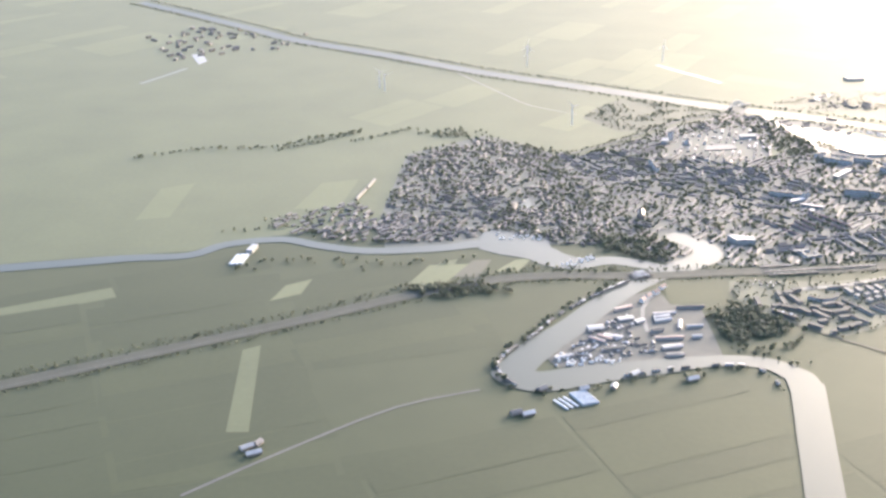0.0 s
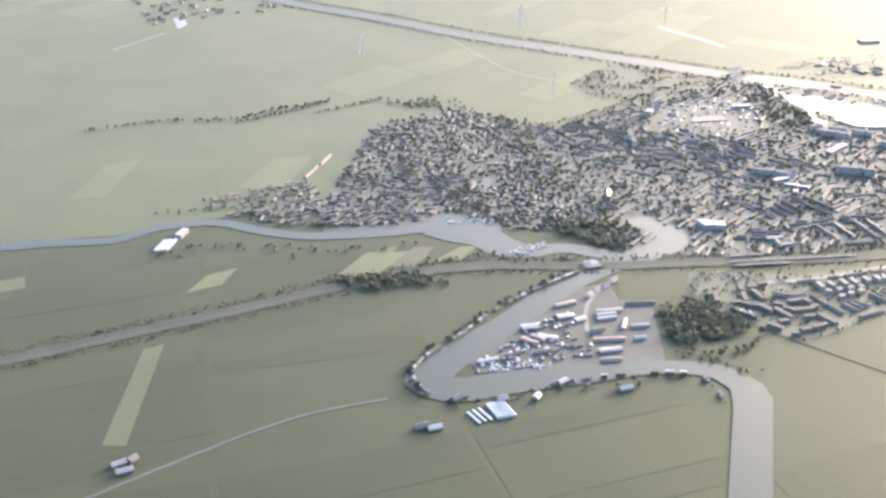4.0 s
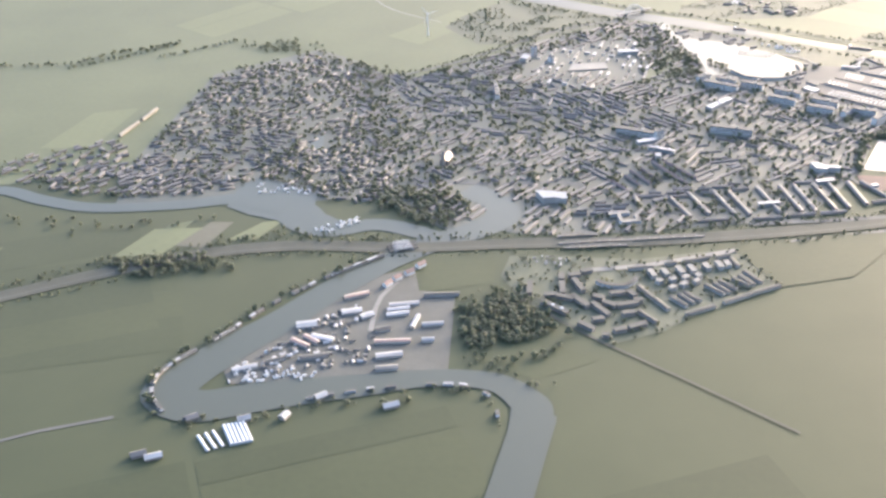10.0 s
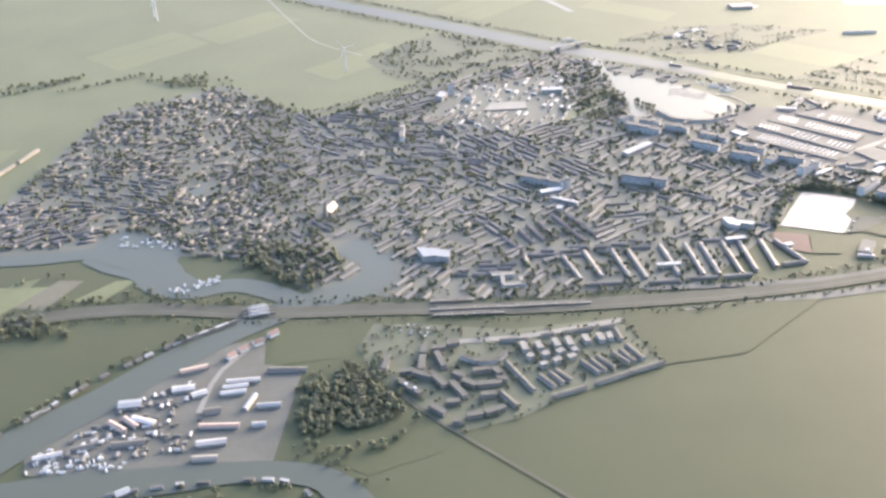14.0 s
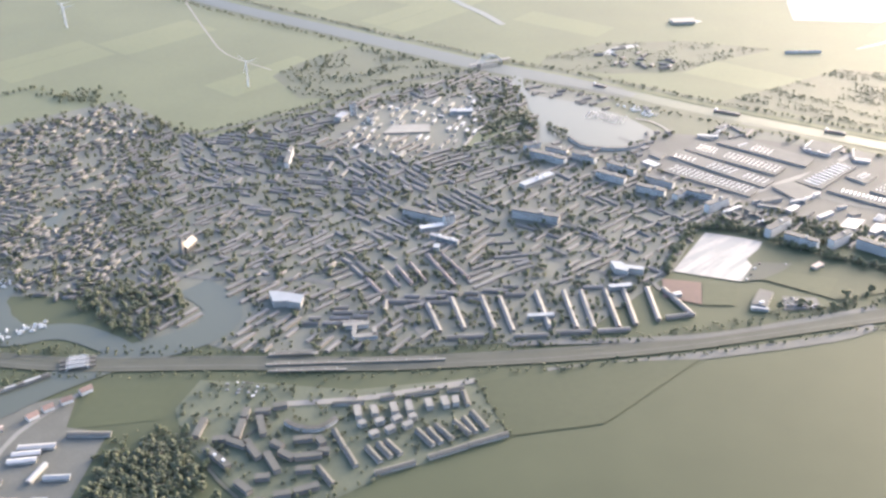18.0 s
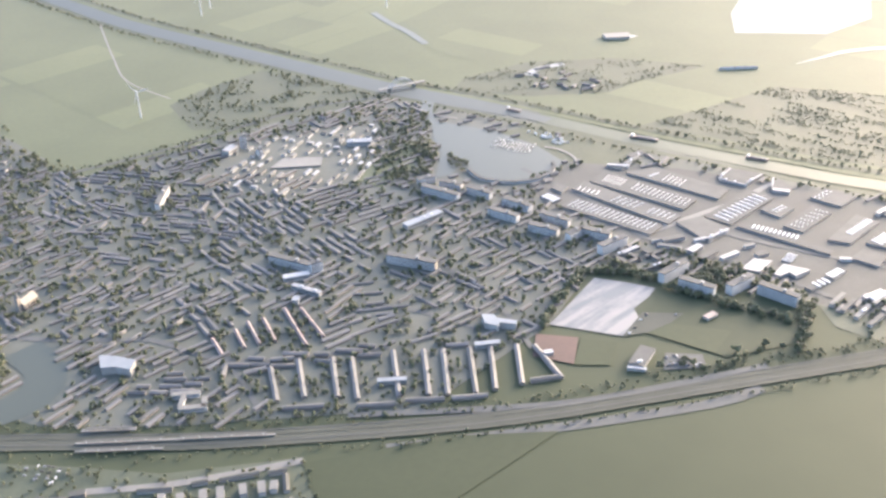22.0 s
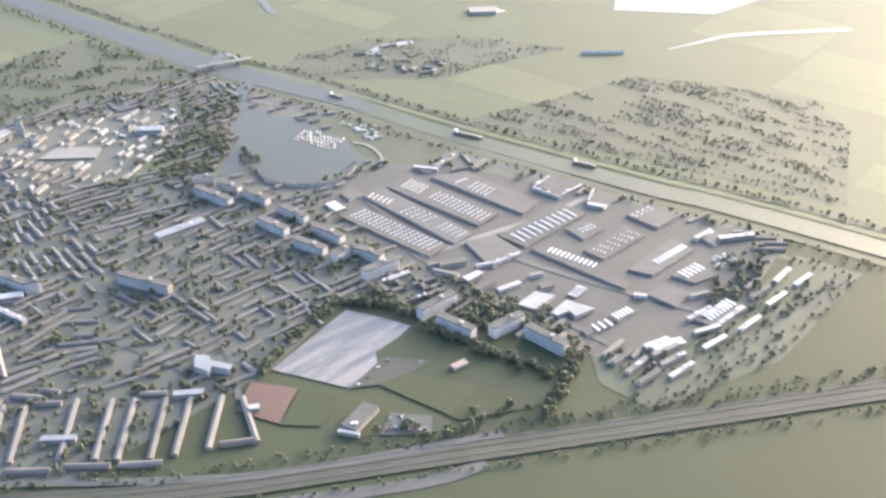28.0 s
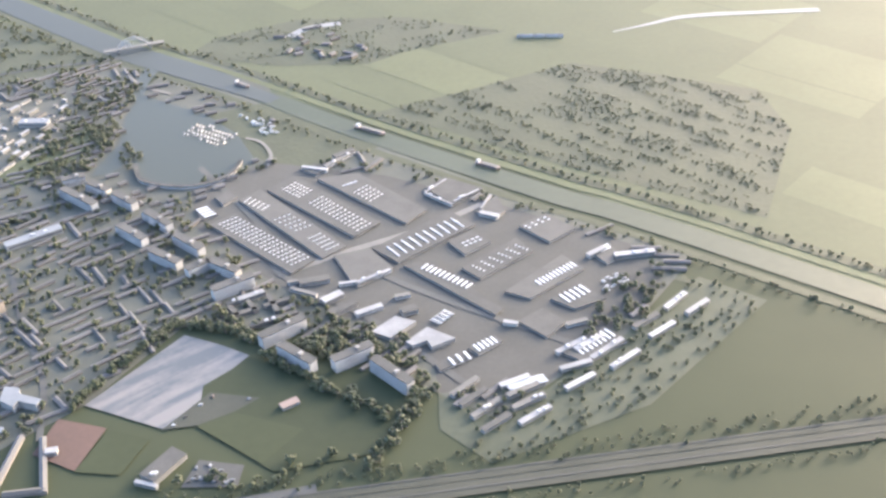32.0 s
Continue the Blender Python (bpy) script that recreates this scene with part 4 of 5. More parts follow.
for p, q, w in (((754, 1354), (773, 1362), 8), ((775, 1335), (785, 1346), 8), ((783, 1323), (796, 1337), 8), 
                ((944, 1406), (955, 1417), 5), ((962, 1408), (989, 1416), 6), ((828, 1330), (837, 1335), 9), ((738, 1526), (751, 1540), 8), ((719, 1331), (733, 1342), 6)):
    hall(p, q, w * 0.7, 3, random.choice((METAL_ROOF, FLAT_ROOF)), label="low business hall with pale walls and flat roof", group="business halls")

for p, q, w in (((746, 1354), (759, 1359), 2), ((750, 1348), (769, 1342), 2.4), ((772, 1338), (783, 1345), 3), ((781, 1356), (792, 1360), 2.2), ((793, 1359), (812, 1376), 2.2), ((799, 1325), (814, 1336), 4), ((821, 1346), (830, 1350), 3),
                ((734, 1511), (751, 1538), 4), ((716, 1509), (737, 1506), 3), ((864, 1455), (878, 1451), 4), ((894, 1327), (903, 1326), 3), ((933, 1328), (946, 1335), 3)):
    hall(p, q, w, 2.2, random.choice((METAL_ROOF, PAVING)), LIGHT_WALL, label="narrow pale workshop on the business estate", group="business halls")
for p, q in [((713, 1326), (734, 1342)), ((720, 1314), (734, 1324)), ((738, 1327), (753, 1337)), ((735, 1305), (761, 1323)), ((715, 1324), (724, 1314)), ((737, 1339), (748, 1322)), ((725, 1331), (734, 1321))]:
    hall(p, q, 3.0, 2.4, FLAT_ROOF, BRICK, label="low dark-roofed school wing round a courtyard", group="courtyard school", name="school_wing")
for p, q in (((819, 1479), (832, 1500)), ((820, 1478), (842, 1464)), ((843, 1469), (859, 1487)), ((864, 1460), (869, 1480))):
    hall(p, q, 1.2, 2.0, METAL_ROOF, LIGHT_WALL, label="long white yard wall of containers", group="container rows", name="container_stack")


def warehouse(pts, lights, h=1.2):
    """A broad flat-roofed warehouse with a pale wall, a raised rim and rows of rooflights."""
    ob = slab("warehouse", pts, h, PALE_WALL, FLAT_ROOF, "broad flat-roofed warehouse with rows of pale rooflights" if lights else "broad flat-roofed warehouse with pale walls", "warehouse")
    for a, b, c, across, down, l, w in lights:
        a, b, c = Vector(a), Vector(b), Vector(c)
        turn = math.atan2((b - a).y, (b - a).x)
        mesh = mesh_of("rooflight", gable_walls(l, w, 0.35, 0.25), ROOFLIGHT)
        for i in range(across):
            for j in range(down):
                q = a + (b - a) * ((i + 0.5) / across) + (c - a) * ((j + 0.5) / down)
                light = part("rooflight", mesh, None, ob)
                light.matrix_local = Matrix.Translation((q.x, q.y, h + 0.7)) @ Matrix.Rotation(turn, 4, "Z")
    return tagged(ob, group="estate warehouses")


warehouse([(670, 1419), (684, 1436), (757, 1383), (745, 1366)], [((674, 1421), (685, 1433), (744, 1373), 5, 18, 1.9, 0.7)])
warehouse([(698, 1472), (714, 1495), (793, 1435), (778, 1415)], [((708, 1473), (716, 1487), (726, 1461), 4, 6, 2.0, 0.75), ((733, 1456), (742, 1468), (780, 1420), 4, 13, 2.0, 0.75)])
warehouse([(681, 1455), (693, 1472), (775, 1402), (762, 1386)], [((683, 1453), (687, 1461), (704, 1441), 3, 5, 1.9, 0.7), ((712, 1431), (723, 1441), (736, 1415), 4, 5, 1.9, 0.7), ((744, 1409), (752, 1418), (764, 1393), 4, 5, 1.9, 0.7)])
warehouse([(733, 1492), (762, 1504), (824, 1456), (812, 1436)], [((763, 1475), (772, 1488), (781, 1461), 4, 5, 1.9, 0.7), ((752, 1485), (762, 1493), (756, 1481), 4, 1, 2.6, 1)])
warehouse([(795, 1401), (841, 1455), (862, 1439), (816, 1386)], [((800, 1401), (844, 1447), (815, 1391), 10, 1, 0.9, 15)])
warehouse([(770, 1389), (792, 1401), (813, 1379), (794, 1355), (786, 1364)], [])
warehouse([(820, 1383), (838, 1390), (892, 1341), (888, 1334)], [((831, 1385), (867, 1364), (835, 1382), 11, 1, 1.2, 7)])
warehouse([(860, 1384), (874, 1373), (906, 1409), (893, 1424)], [((863, 1384), (895, 1418), (874, 1378), 6, 4, 1.6, 0.8)])
warehouse([(892, 1360), (926, 1406), (942, 1392), (909, 1354)], [((910, 1373), (934, 1399), (913, 1368), 11, 1, 1.2, 6)])
warehouse([(922, 1355), (940, 1375), (957, 1359), (938, 1346)], [((925, 1358), (940, 1373), (934, 1351), 5, 1, 1.4, 10)])
warehouse([(932, 1301), (957, 1329), (971, 1316), (946, 1294)], [((938, 1305), (959, 1327), (943, 1300), 8, 1, 1.4, 9)])
warehouse([(903, 1329), (917, 1344), (933, 1333), (922, 1315)], [])
warehouse([(857, 1282), (872, 1297), (878, 1291), (861, 1276)], [((861, 1285), (874, 1295), (868, 1282), 3, 1, 1.4, 8)])
warehouse([(875, 1299), (890, 1313), (895, 1308), (882, 1294)], [((877, 1301), (889, 1312), (881, 1296), 5, 1, 1.3, 7)])
warehouse([(899, 1269), (917, 1280), (924, 1272), (907, 1262)], [((903, 1270), (919, 1278), (907, 1264), 1, 4, 24, 1.2)])
warehouse([(661, 1458), (666, 1466), (678, 1460), (671, 1447)], [])
warehouse([(717, 1505), (724, 1515), (738, 1508), (729, 1499)], [])
warehouse([(818, 1487), (831, 1504), (862, 1490), (843, 1465)], [])
warehouse([(861, 1457), (873, 1481), (882, 1460), (876, 1448)], [])
warehouse([(651, 1440), (658, 1448), (671, 1434), (662, 1426)], [((652, 1439), (658, 1444), (664, 1428), 1, 4, 9, 2)])
warehouse([(894, 1440), (911, 1459), (934, 1441), (917, 1422)], [((895, 1439), (912, 1456), (901, 1435), 4, 2, 2.2, 1)])
warehouse([(945, 1413), (955, 1424), (968, 1411), (957, 1399)], [((950, 1417), (957, 1424), (953, 1411), 1, 2, 9, 1.6)])
warehouse([(846, 1415), (861, 1431), (876, 1418), (860, 1400)], [((854, 1414), (866, 1425), (859, 1408), 4, 2, 2.4, 1)])
for p in spread_in([(948, 1375), (962, 1392), (973, 1381), (957, 1367)], 22):
    car(p, GRID_TURN, WHITE, "white van parked in a dealer's yard", 2.8, 1.1, "van")

# industry in the north
rnd = random.Random(7)
NORTH_WORKS = [(323, 1534), (352, 1568), (432, 1608), (478, 1614), (492, 1539), (484, 1483), (434, 1443), (391, 1436), (339, 1468)]
WORKS_TURN = span((368, 1483), (375, 1506))[2]
c, w = math.cos(WORKS_TURN), math.sin(WORKS_TURN)
for j in range(-9, 10):
    for i in range(-8, 9):
        u, v = i * 16 + rnd.uniform(-3, 3), j * 10.5 + rnd.uniform(-1.5, 1.5)
        p = (412 + c * u - w * v, 1528 + w * u + c * v)
        if rnd.random() > 0.7 or not inside(p, NORTH_WORKS) or inside(p, [(380, 1495), (388, 1528), (436, 1531), (437, 1502)]):
            continue
        l, t = rnd.uniform(6, 14), WORKS_TURN + rnd.choice((0, 0, 0, 1.57)) + rnd.gauss(0, 0.03)
        d = Vector((math.cos(t), math.sin(t))) * (l if abs(t - WORKS_TURN) < 1 else l * 0.5) / 2
        hall(tuple(Vector(p) - d), tuple(Vector(p) + d), rnd.uniform(1.8, 3.6), rnd.uniform(1.4, 2.4), rnd.choice((METAL_ROOF, FLAT_ROOF, YARD, PAVING, SUN_ROOF)), rnd.choice((LIGHT_WALL, PALE_WALL, PALE_WALL)),
             label="works hall with light walls on the northern estate", group="northern works")
hall((451, 1561), (476, 1564), 9, 4, BLUE_ROOF, label="long works hall with a pale roof", group="northern works")
hall((330, 1530), (336, 1545), 9, 6, PALE_WALL, label="pinkish works block beside the tower", group="northern works")
slab("works_yard", [(384, 1499), (392, 1523), (431, 1526), (433, 1506)], 1.0, PAVING, PAVING, "pale paved loading yard", "yard")

# ---- church and centre ----
def church():
    mid, turn = (246, 1240), 1.31
    stand(mid, 26, 12, turn)
    ob = part("church", gable_walls(16, 8, 5, 3.8), BRICK)
    part("roof", gable_roof(16, 8, 5, 3.8, 0.4, 0.35), SUN_ROOF, ob, "pale zinc roof shining in the sun")
    part("tower", box(-11.5, -8.1, -1.7, 1.7, 0, 12), BRICK, ob)
    bm = bmesh.new()
    bmesh.ops.create_cone(bm, segments=8, radius1=1.7, radius2=0.1, depth=6, cap_ends=True, matrix=Matrix.Translation((-9.8, 0, 15)))
    part("spire", bm, TILE, ob)
    for k in range(5):
        part("buttress", box(-7 + 3.3 * k, -6.4 + 3.3 * k, -4.6, -4.0, 0, 3.8), BRICK, ob)
    return tagged(place(ob, mid, turn), "brick church with a large pale roof catching the sun", "church")


church()

# ---- wharf peninsula ----
W9 = (((212, 968), (235, 972), 7, METAL_ROOF), ((211, 961), (228, 965), 6, METAL_ROOF), ((211, 954), (228, 958), 6, METAL_ROOF), ((175, 957), (190, 961), 10, METAL_ROOF), ((191, 951), (200, 956), 9, METAL_ROOF),
      ((142, 938), (157, 941), 14, BLUE_ROOF),)
W9 += (((156, 924), (173, 919), 8, METAL_ROOF), ((141, 919), (155, 910), 7, RUST_ROOF), ((150, 924), (162, 915), 6, RUST_ROOF), ((175, 979), (193, 987), 7, RUST_ROOF),
      ((208, 898), (227, 902), 9, METAL_ROOF), ((209, 883), (225, 885), 7, PAVING), ((240, 941), (256, 943), 6, BLUE_ROOF), ((241, 920), (250, 921), 6, BLUE_ROOF), ((204, 933), (215, 936), 8, FLAT_ROOF),
      ((205, 917), (232, 919), 6, RUST_ROOF), ((239, 984), (267, 986), 6, FLAT_ROOF), ((151, 895), (172, 899), 7, FLAT_ROOF), ((104, 879), (121, 885), 6, METAL_ROOF), ((126, 889), (140, 895), 5, FLAT_ROOF), ((232, 937), (236, 954), 5, METAL_ROOF))
for p, q, w, r in W9:
    shed(p, q, w * 0.6, 2.3, 0.6, r, label="wharf shed with a " + r.name + " beside the river")
for k in range(90):
    p = spread_in([(106, 879), (131, 912), (162, 957), (188, 979), (205, 933), (203, 892), (153, 880)], 1)[0]
    l, a = random.uniform(2.0, 4.6), random.choice((0.2, 1.77)) + random.gauss(0, 0.15)
    d = Vector((math.cos(a), math.sin(a))) * l / 2
    shed(tuple(Vector(p) - d), tuple(Vector(p) + d), random.uniform(1.2, 2.2), random.uniform(1.1, 1.7), 0.4, random.choice((METAL_ROOF, FLAT_ROOF, PAVING, FLAT_ROOF)), random.choice((PALE_WALL, BRICK)), "small workshop or boat shelter on the wharf", "wharf workshops")
for p, q in (((205, 998), (210, 1004)), ((212, 1008), (217, 1013)), ((221, 1017), (227, 1022)), ((230, 1029), (236, 1035))):
    terrace(p, q, 4.5, 3, 2, WHITE, RED_TILE, "white riverside villa with a red tiled roof", "riverside villas")


def greenhouse(a, b, c, bays):
    """Glass bays side by side."""
    a, b, c = Vector(a), Vector(b), Vector(c)
    root = new("greenhouse")
    for k in range(bays):
        p, q = a + (b - a) * ((k + 0.5) / bays), c + (b - a) * ((k + 0.5) / bays)
        mid, l, turn = span(p, q)
        w = (b - a).length / bays
        body = part("glass_bay", gable_walls(l, w * 0.94, 1.8, 0.6), GLASS, root)
        body.matrix_local = Matrix.Translation((mid.x, mid.y, 0.0)) @ Matrix.Rotation(turn, 4, "Z")
        part("ridge", box(-l / 2, l / 2, -0.15, 0.15, 2.38, 2.52), WHITE, body)
        part("gutter", box(-l / 2, l / 2, w * 0.4, w * 0.47, 1.78, 1.92), WHITE, body)
    return tagged(root, "greenhouse of several glass bays with white gutters", "greenhouse", "greenhouses")


greenhouse((110, 816), (125, 821), (120, 796), 6)
for k in range(3):
    a = Vector((96, 806)).lerp(Vector((105, 811)), k / 2)
    ribbon("polytunnel_bed", [tuple(a), tuple(a + Vector((11, -16)))], 2.6, 0.5 + 0.02 * k, PAVING, "gravel bed under a polytunnel", "bed")
    bm = bmesh.new()
    bmesh.ops.create_cone(bm, segments=14, radius1=1.1, radius2=1.1, depth=19, cap_ends=True)
    bmesh.ops.delete(bm, geom=[v for v in bm.verts if v.co.x < -0.05], context="VERTS")
    tunnel = part("polytunnel", bm, WHITE)
    m = a + Vector((5.5, -8))
    tunnel.matrix_world = Matrix.Translation((m.x, m.y, 0.55)) @ Matrix.Rotation(math.atan2(-16, 11), 4, "Z") @ Matrix.Rotation(radians(-90), 4, "Y")
    tagged(tunnel, "long white polytunnel beside the greenhouse", "polytunnel", "polytunnels")
greenhouse((-240, 1098), (-225, 1101), (-236, 1125), 3)
hall((-222, 1131), (-218, 1149), 7, 4, METAL_ROOF, label="white-roofed barn by the river", group="farm barns", name="barn")
for p, q in (((57, 783), (66, 787)), ((67, 781), (77, 785)), ((-164, 732), (-155, 738)), ((-158, 724), (-147, 729)), ((219, 838), (229, 842)), ((-153, 738), (-149, 744)), ((120, 822), (128, 825)), ((150, 824), (153, 830)),
             ((84, 822), (91, 826)), ((170, 847), (177, 852))):
    shed(p, q, 5, 2.4, 1.6, random.choice((METAL_ROOF, TILE)), BRICK, "farm building with a pitched roof in the meadow", "farm buildings")

for a, k in pending:
    build_rows(*a, **k)

# ---- boats ----
BANK = [(67, 828), (53, 848), (50, 870), (60, 891), (78, 914), (96, 938), (114, 966), (139, 994), (161, 1017), (184, 1036), (202, 1051)]
line = smooth(BANK, 8)
for k in range(2, len(line) - 2, 2):
    d = line[k + 1] - line[k - 1]
    if random.random() < 0.85:
        houseboat(line[k], math.atan2(d.y, d.x), random.uniform(5, 8.5))
line = smooth([(71, 826), (91, 823), (127, 830), (157, 844), (189, 854), (222, 861), (255, 865), (280, 862), (296, 845), (299, 813)], 7)
for k in range(2, len(line) - 2, 3):
    d = line[k + 1] - line[k - 1]
    if random.random() < 0.7:
        houseboat(line[k], math.atan2(d.y, d.x), random.uniform(5, 8.5))
for poly, n in (([(57, 1195), (93, 1182), (119, 1176), (118, 1166), (67, 1169)], 26), ([(131, 1098), (172, 1121), (178, 1113), (143, 1087)], 22), ([(99, 871), (153, 877), (170, 880), (171, 871), (104, 866)], 18)):
    for p in spread_in(poly, n):
        boat(p, random.choice((0.4, 0.55, 2.0)), random.uniform(2.8, 4.8))
a, b, c = Vector((606, 1579)), Vector((647, 1560)), Vector((599, 1557))
for j in range(4):
    row = a + (c - a) * ((j + 0.5) / 4)
    ribbon("jetty", [tuple(row), tuple(row + b - a)], 1.0, 0.8 + 0.01 * j, PAVING, "floating jetty with moored boats", "jetty")
    for i in range(12):
        q = row + (b - a) * ((i + 0.5) / 12)
        boat(q + (c - a).normalized() * random.choice((-2.3, 2.3)), math.atan2((c - a).y, (c - a).x), random.uniform(2.2, 3.2))
for p in spread_in([(635, 1598), (656, 1592), (688, 1573), (672, 1560)], 26):
    boat(p, random.choice((0.5, 0.6, 2.1)), random.uniform(3, 5), "white pleasure boat stored ashore on the yard", "boats ashore")
for p in spread_in([(100, 878), (120, 903), (148, 917), (153, 885), (134, 868), (107, 866)], 34):
    boat(p, random.choice((0.5, 0.7, 2.1)), random.uniform(2.6, 4.6), "grey-white boat laid up beside the wharf", "boats at the wharf")
for p, q in (((743, 1583), (771, 1571)), ((852, 1531), (872, 1522)), ((614, 1659), (629, 1651))):
    barge(p, q)

# ---- bridges, railway, roads ----
def rail_bridge():
    mid, l, turn = span((203, 1060), (227, 1068))
    root = new("railway_bridge")
    for k in range(3):
        y = -5.2 + 5.2 * k
        part("deck", box(-l / 2, l / 2, y - 1.3, y + 1.3, 1.2, 1.8), FLAT_ROOF, root)
        for s in (-1.6, 1.4):
            g = part("girder", box(-l * 0.3, l * 0.3, y + s, y + s + 0.3, 2.0, 2.4), STEEL, root)
            part("top_chord", box(-l * 0.24, l * 0.24, y + s, y + s + 0.3, 3.4, 3.7), STEEL, root)
            for i in range(7):
                x = -l * 0.3 + i * l * 0.1
                part("post", box(x - 0.12, x + 0.12, y + s, y + s + 0.2, 2.4, 3.4), STEEL, root)
    for x in (-l * 0.3, l * 0.3):
        part("pier", box(x - 1, x + 1, -7, 7, -0.2, 1.2), PALE_WALL, root)
    return tagged(place(root, mid, turn, 0.4), "white steel truss railway bridge over the river", "bridge")


rail_bridge()


def arch_bridge(p, q):
    mid, l, turn = span(p, q)
    root = new("road_bridge")
    part("deck", box(-l / 2 - 14, l / 2 + 14, -3, 3, 3.4, 4.2), PAVING, root)
    for y in (-3.2, 2.9):
        bm, n, last = bmesh.new(), 12, None
        for i in range(n + 1):
            x = -l / 2 + l * i / n
            z = 4.2 + 8 * (1 - (2 * x / l) ** 2)
            ring = [bm.verts.new(c) for c in ((x, y, z), (x, y + 0.4, z), (x, y + 0.4, z + 0.7), (x, y, z + 0.7))]
            for j in range(4 if last else 0):
                bm.faces.new((last[j], last[(j + 1) % 4], ring[(j + 1) % 4], ring[j]))
            last = ring
        bmesh.ops.recalc_face_normals(bm, faces=bm.faces[:])
        arch = part("arch", bm, WHITE, root)
        for i in range(1, 12):
            x = -l / 2 + l * i / n
            part("hanger", box(x - 0.1, x + 0.1, y + 0.1, y + 0.3, 4.2, 4.2 + 8 * (1 - (2 * x / l) ** 2)), WHITE, arch)
    for x in (-l / 2, l / 2):
        part("pier", box(x - 1, x + 1, -3, 3, -0.3, 3.4), PALE_WALL, root)
    return tagged(place(root, mid, turn, 0.3), "white arched road bridge over the canal", "bridge")


arch_bridge((476, 1718), (502, 1734))


def road(pts, width=4, label="grey asphalt road between fields", z=0.55, mat=None):
    return ribbon("road", pts, width, z, mat or ASPHALT, label, "road", steps=3)


road([(-199, 672), (-130, 730), (-42, 796), (32, 825)], 3, "country road along the meadow", 0.3)
road([(200, 933), (204, 984), (233, 1036)], 4, "yard road across the wharf", 0.6, PAVING)
road([(736, 1364), (780, 1399), (827, 1433), (868, 1474)], 6, "straight road between the pale rows", 0.6, PAVING)
road([(633, 1503), (707, 1423), (736, 1367), (806, 1325), (862, 1280), (901, 1250)], 5, "town road lined with trees", 0.6)
road([(773, 1393), (829, 1360), (897, 1329), (941, 1311)], 5, "estate road between business halls", 0.6)
road([(525, 1109), (614, 1119), (683, 1131), (767, 1160), (810, 1176)], 6, "road running beside the railway", 0.75)
road([(555, 1076), (665, 1102), (766, 1131), (802, 1150)], 9, "dual road below the railway", 0.35)
road([(504, 1062), (478, 1053), (426, 1036), (375, 1027)], 6, "estate ring road", 0.6, PAVING)
road([(222, 1197), (297, 1190), (364, 1193), (432, 1168), (543, 1190)], 5, "town ring road", 0.6)
road([(29, 1394), (109, 1450), (191, 1493), (276, 1558), (382, 1659), (485, 1704)], 4, "tree-lined road along the town edge", 0.6)
road([(-20, 2080), (44, 1950), (105, 1828), (149, 1751), (220, 1694)], 2.2, "narrow polder lane", 0.3, PAVING)
road([(467, 1108), (441, 1148), (381, 1235), (344, 1272), (327, 1325)], 4, "town street with pale paving", 0.6)
road([(607, 1216), (558, 1240), (514, 1252)], 4, "town street with pale paving", 0.6)
road([(646, 1193), (623, 1245), (579, 1303), (538, 1370)], 4, "town street", 0.6)
road([(370, 1006), (338, 968), (359, 938), (403, 900), (446, 864), (500, 817)], 2.6, "access road of the estate", 0.6, BALLAST)
for k, off in enumerate((-8.0, -3.0, 3.0, 8.0)):
    ribbon("rail_track", offset(RAIL, off), 0.8, 0.95, ASPHALT if k % 2 else BALLAST, "pair of shining steel rails", "railway", steps=3)
for p, q, w in (((351, 1084), (387, 1088), 3.5), ((352, 1071), (414, 1078), 2), ((414, 1078), (481, 1086), 2), ((355, 1063), (411, 1069), 2)):
    mid, l, turn = span(p, q)
    root = part("station_platform", box(-l / 2, l / 2, -w / 2, w / 2, 0, 0.8), PAVING)
    part("canopy", box(-l / 2.4, l / 2.4, -w / 2.4, w / 2.4, 2.4, 2.6), FLAT_ROOF, root)
    for i in range(6):
        x = -l / 2.6 + i * l / 6.5
        part("post", box(x - 0.15, x + 0.15, -0.15, 0.15, 0.8, 2.4), STEEL, root)
    tagged(place(root, mid, turn, 0.9), "railway platform with a long pale canopy", "platform", "station platforms")

# ---- park and sports ground ----
sheet("sports_lawn", [(723, 1248), (744, 1277), (792, 1260), (847, 1240), (834, 1204), (784, 1185), (731, 1215)], 0.7, MEADOW[0], "broad green sports lawn beside the pond", "lawn")
sheet("clay_court", [(647, 1182), (649, 1211), (680, 1207), (676, 1173)], 0.75, RUST, "red clay sports court", "court")
sheet("sports_pitch", [(676, 1172), (682, 1206), (708, 1201), (702, 1173)], 0.75, MEADOW[4], "green grass pitch", "pitch")
sheet("sports_pitch", [(731, 1214), (749, 1228), (792, 1219), (776, 1190)], 0.8, MEADOW[4], "green grass pitch with a path round it", "pitch")
sheet("parking_ground", [(712, 1209), (729, 1243), (760, 1242), (749, 1229), (731, 1215)], 0.78, BALLAST, "grey parking ground with cars", "parking")
hall((655, 1183), (661, 1185), 4, 3, METAL_ROOF, label="small white stand beside the clay court", group="club houses", name="stand")
hall((719, 1170), (729, 1192), 11, 3, FLAT_ROOF, label="broad sports hall with a reddish grey roof", group="club houses", name="sports_hall")
hall((713, 1168), (726, 1166), 2.2, 2.2, METAL_ROOF, label="low pale canopy before the sports hall", group="club houses", name="canopy")
sheet("parking_ground", [(738, 1168), (768, 1172), (767, 1188), (741, 1189)], 0.74, ASPHALT, "small parking ground beside the sports hall", "parking")
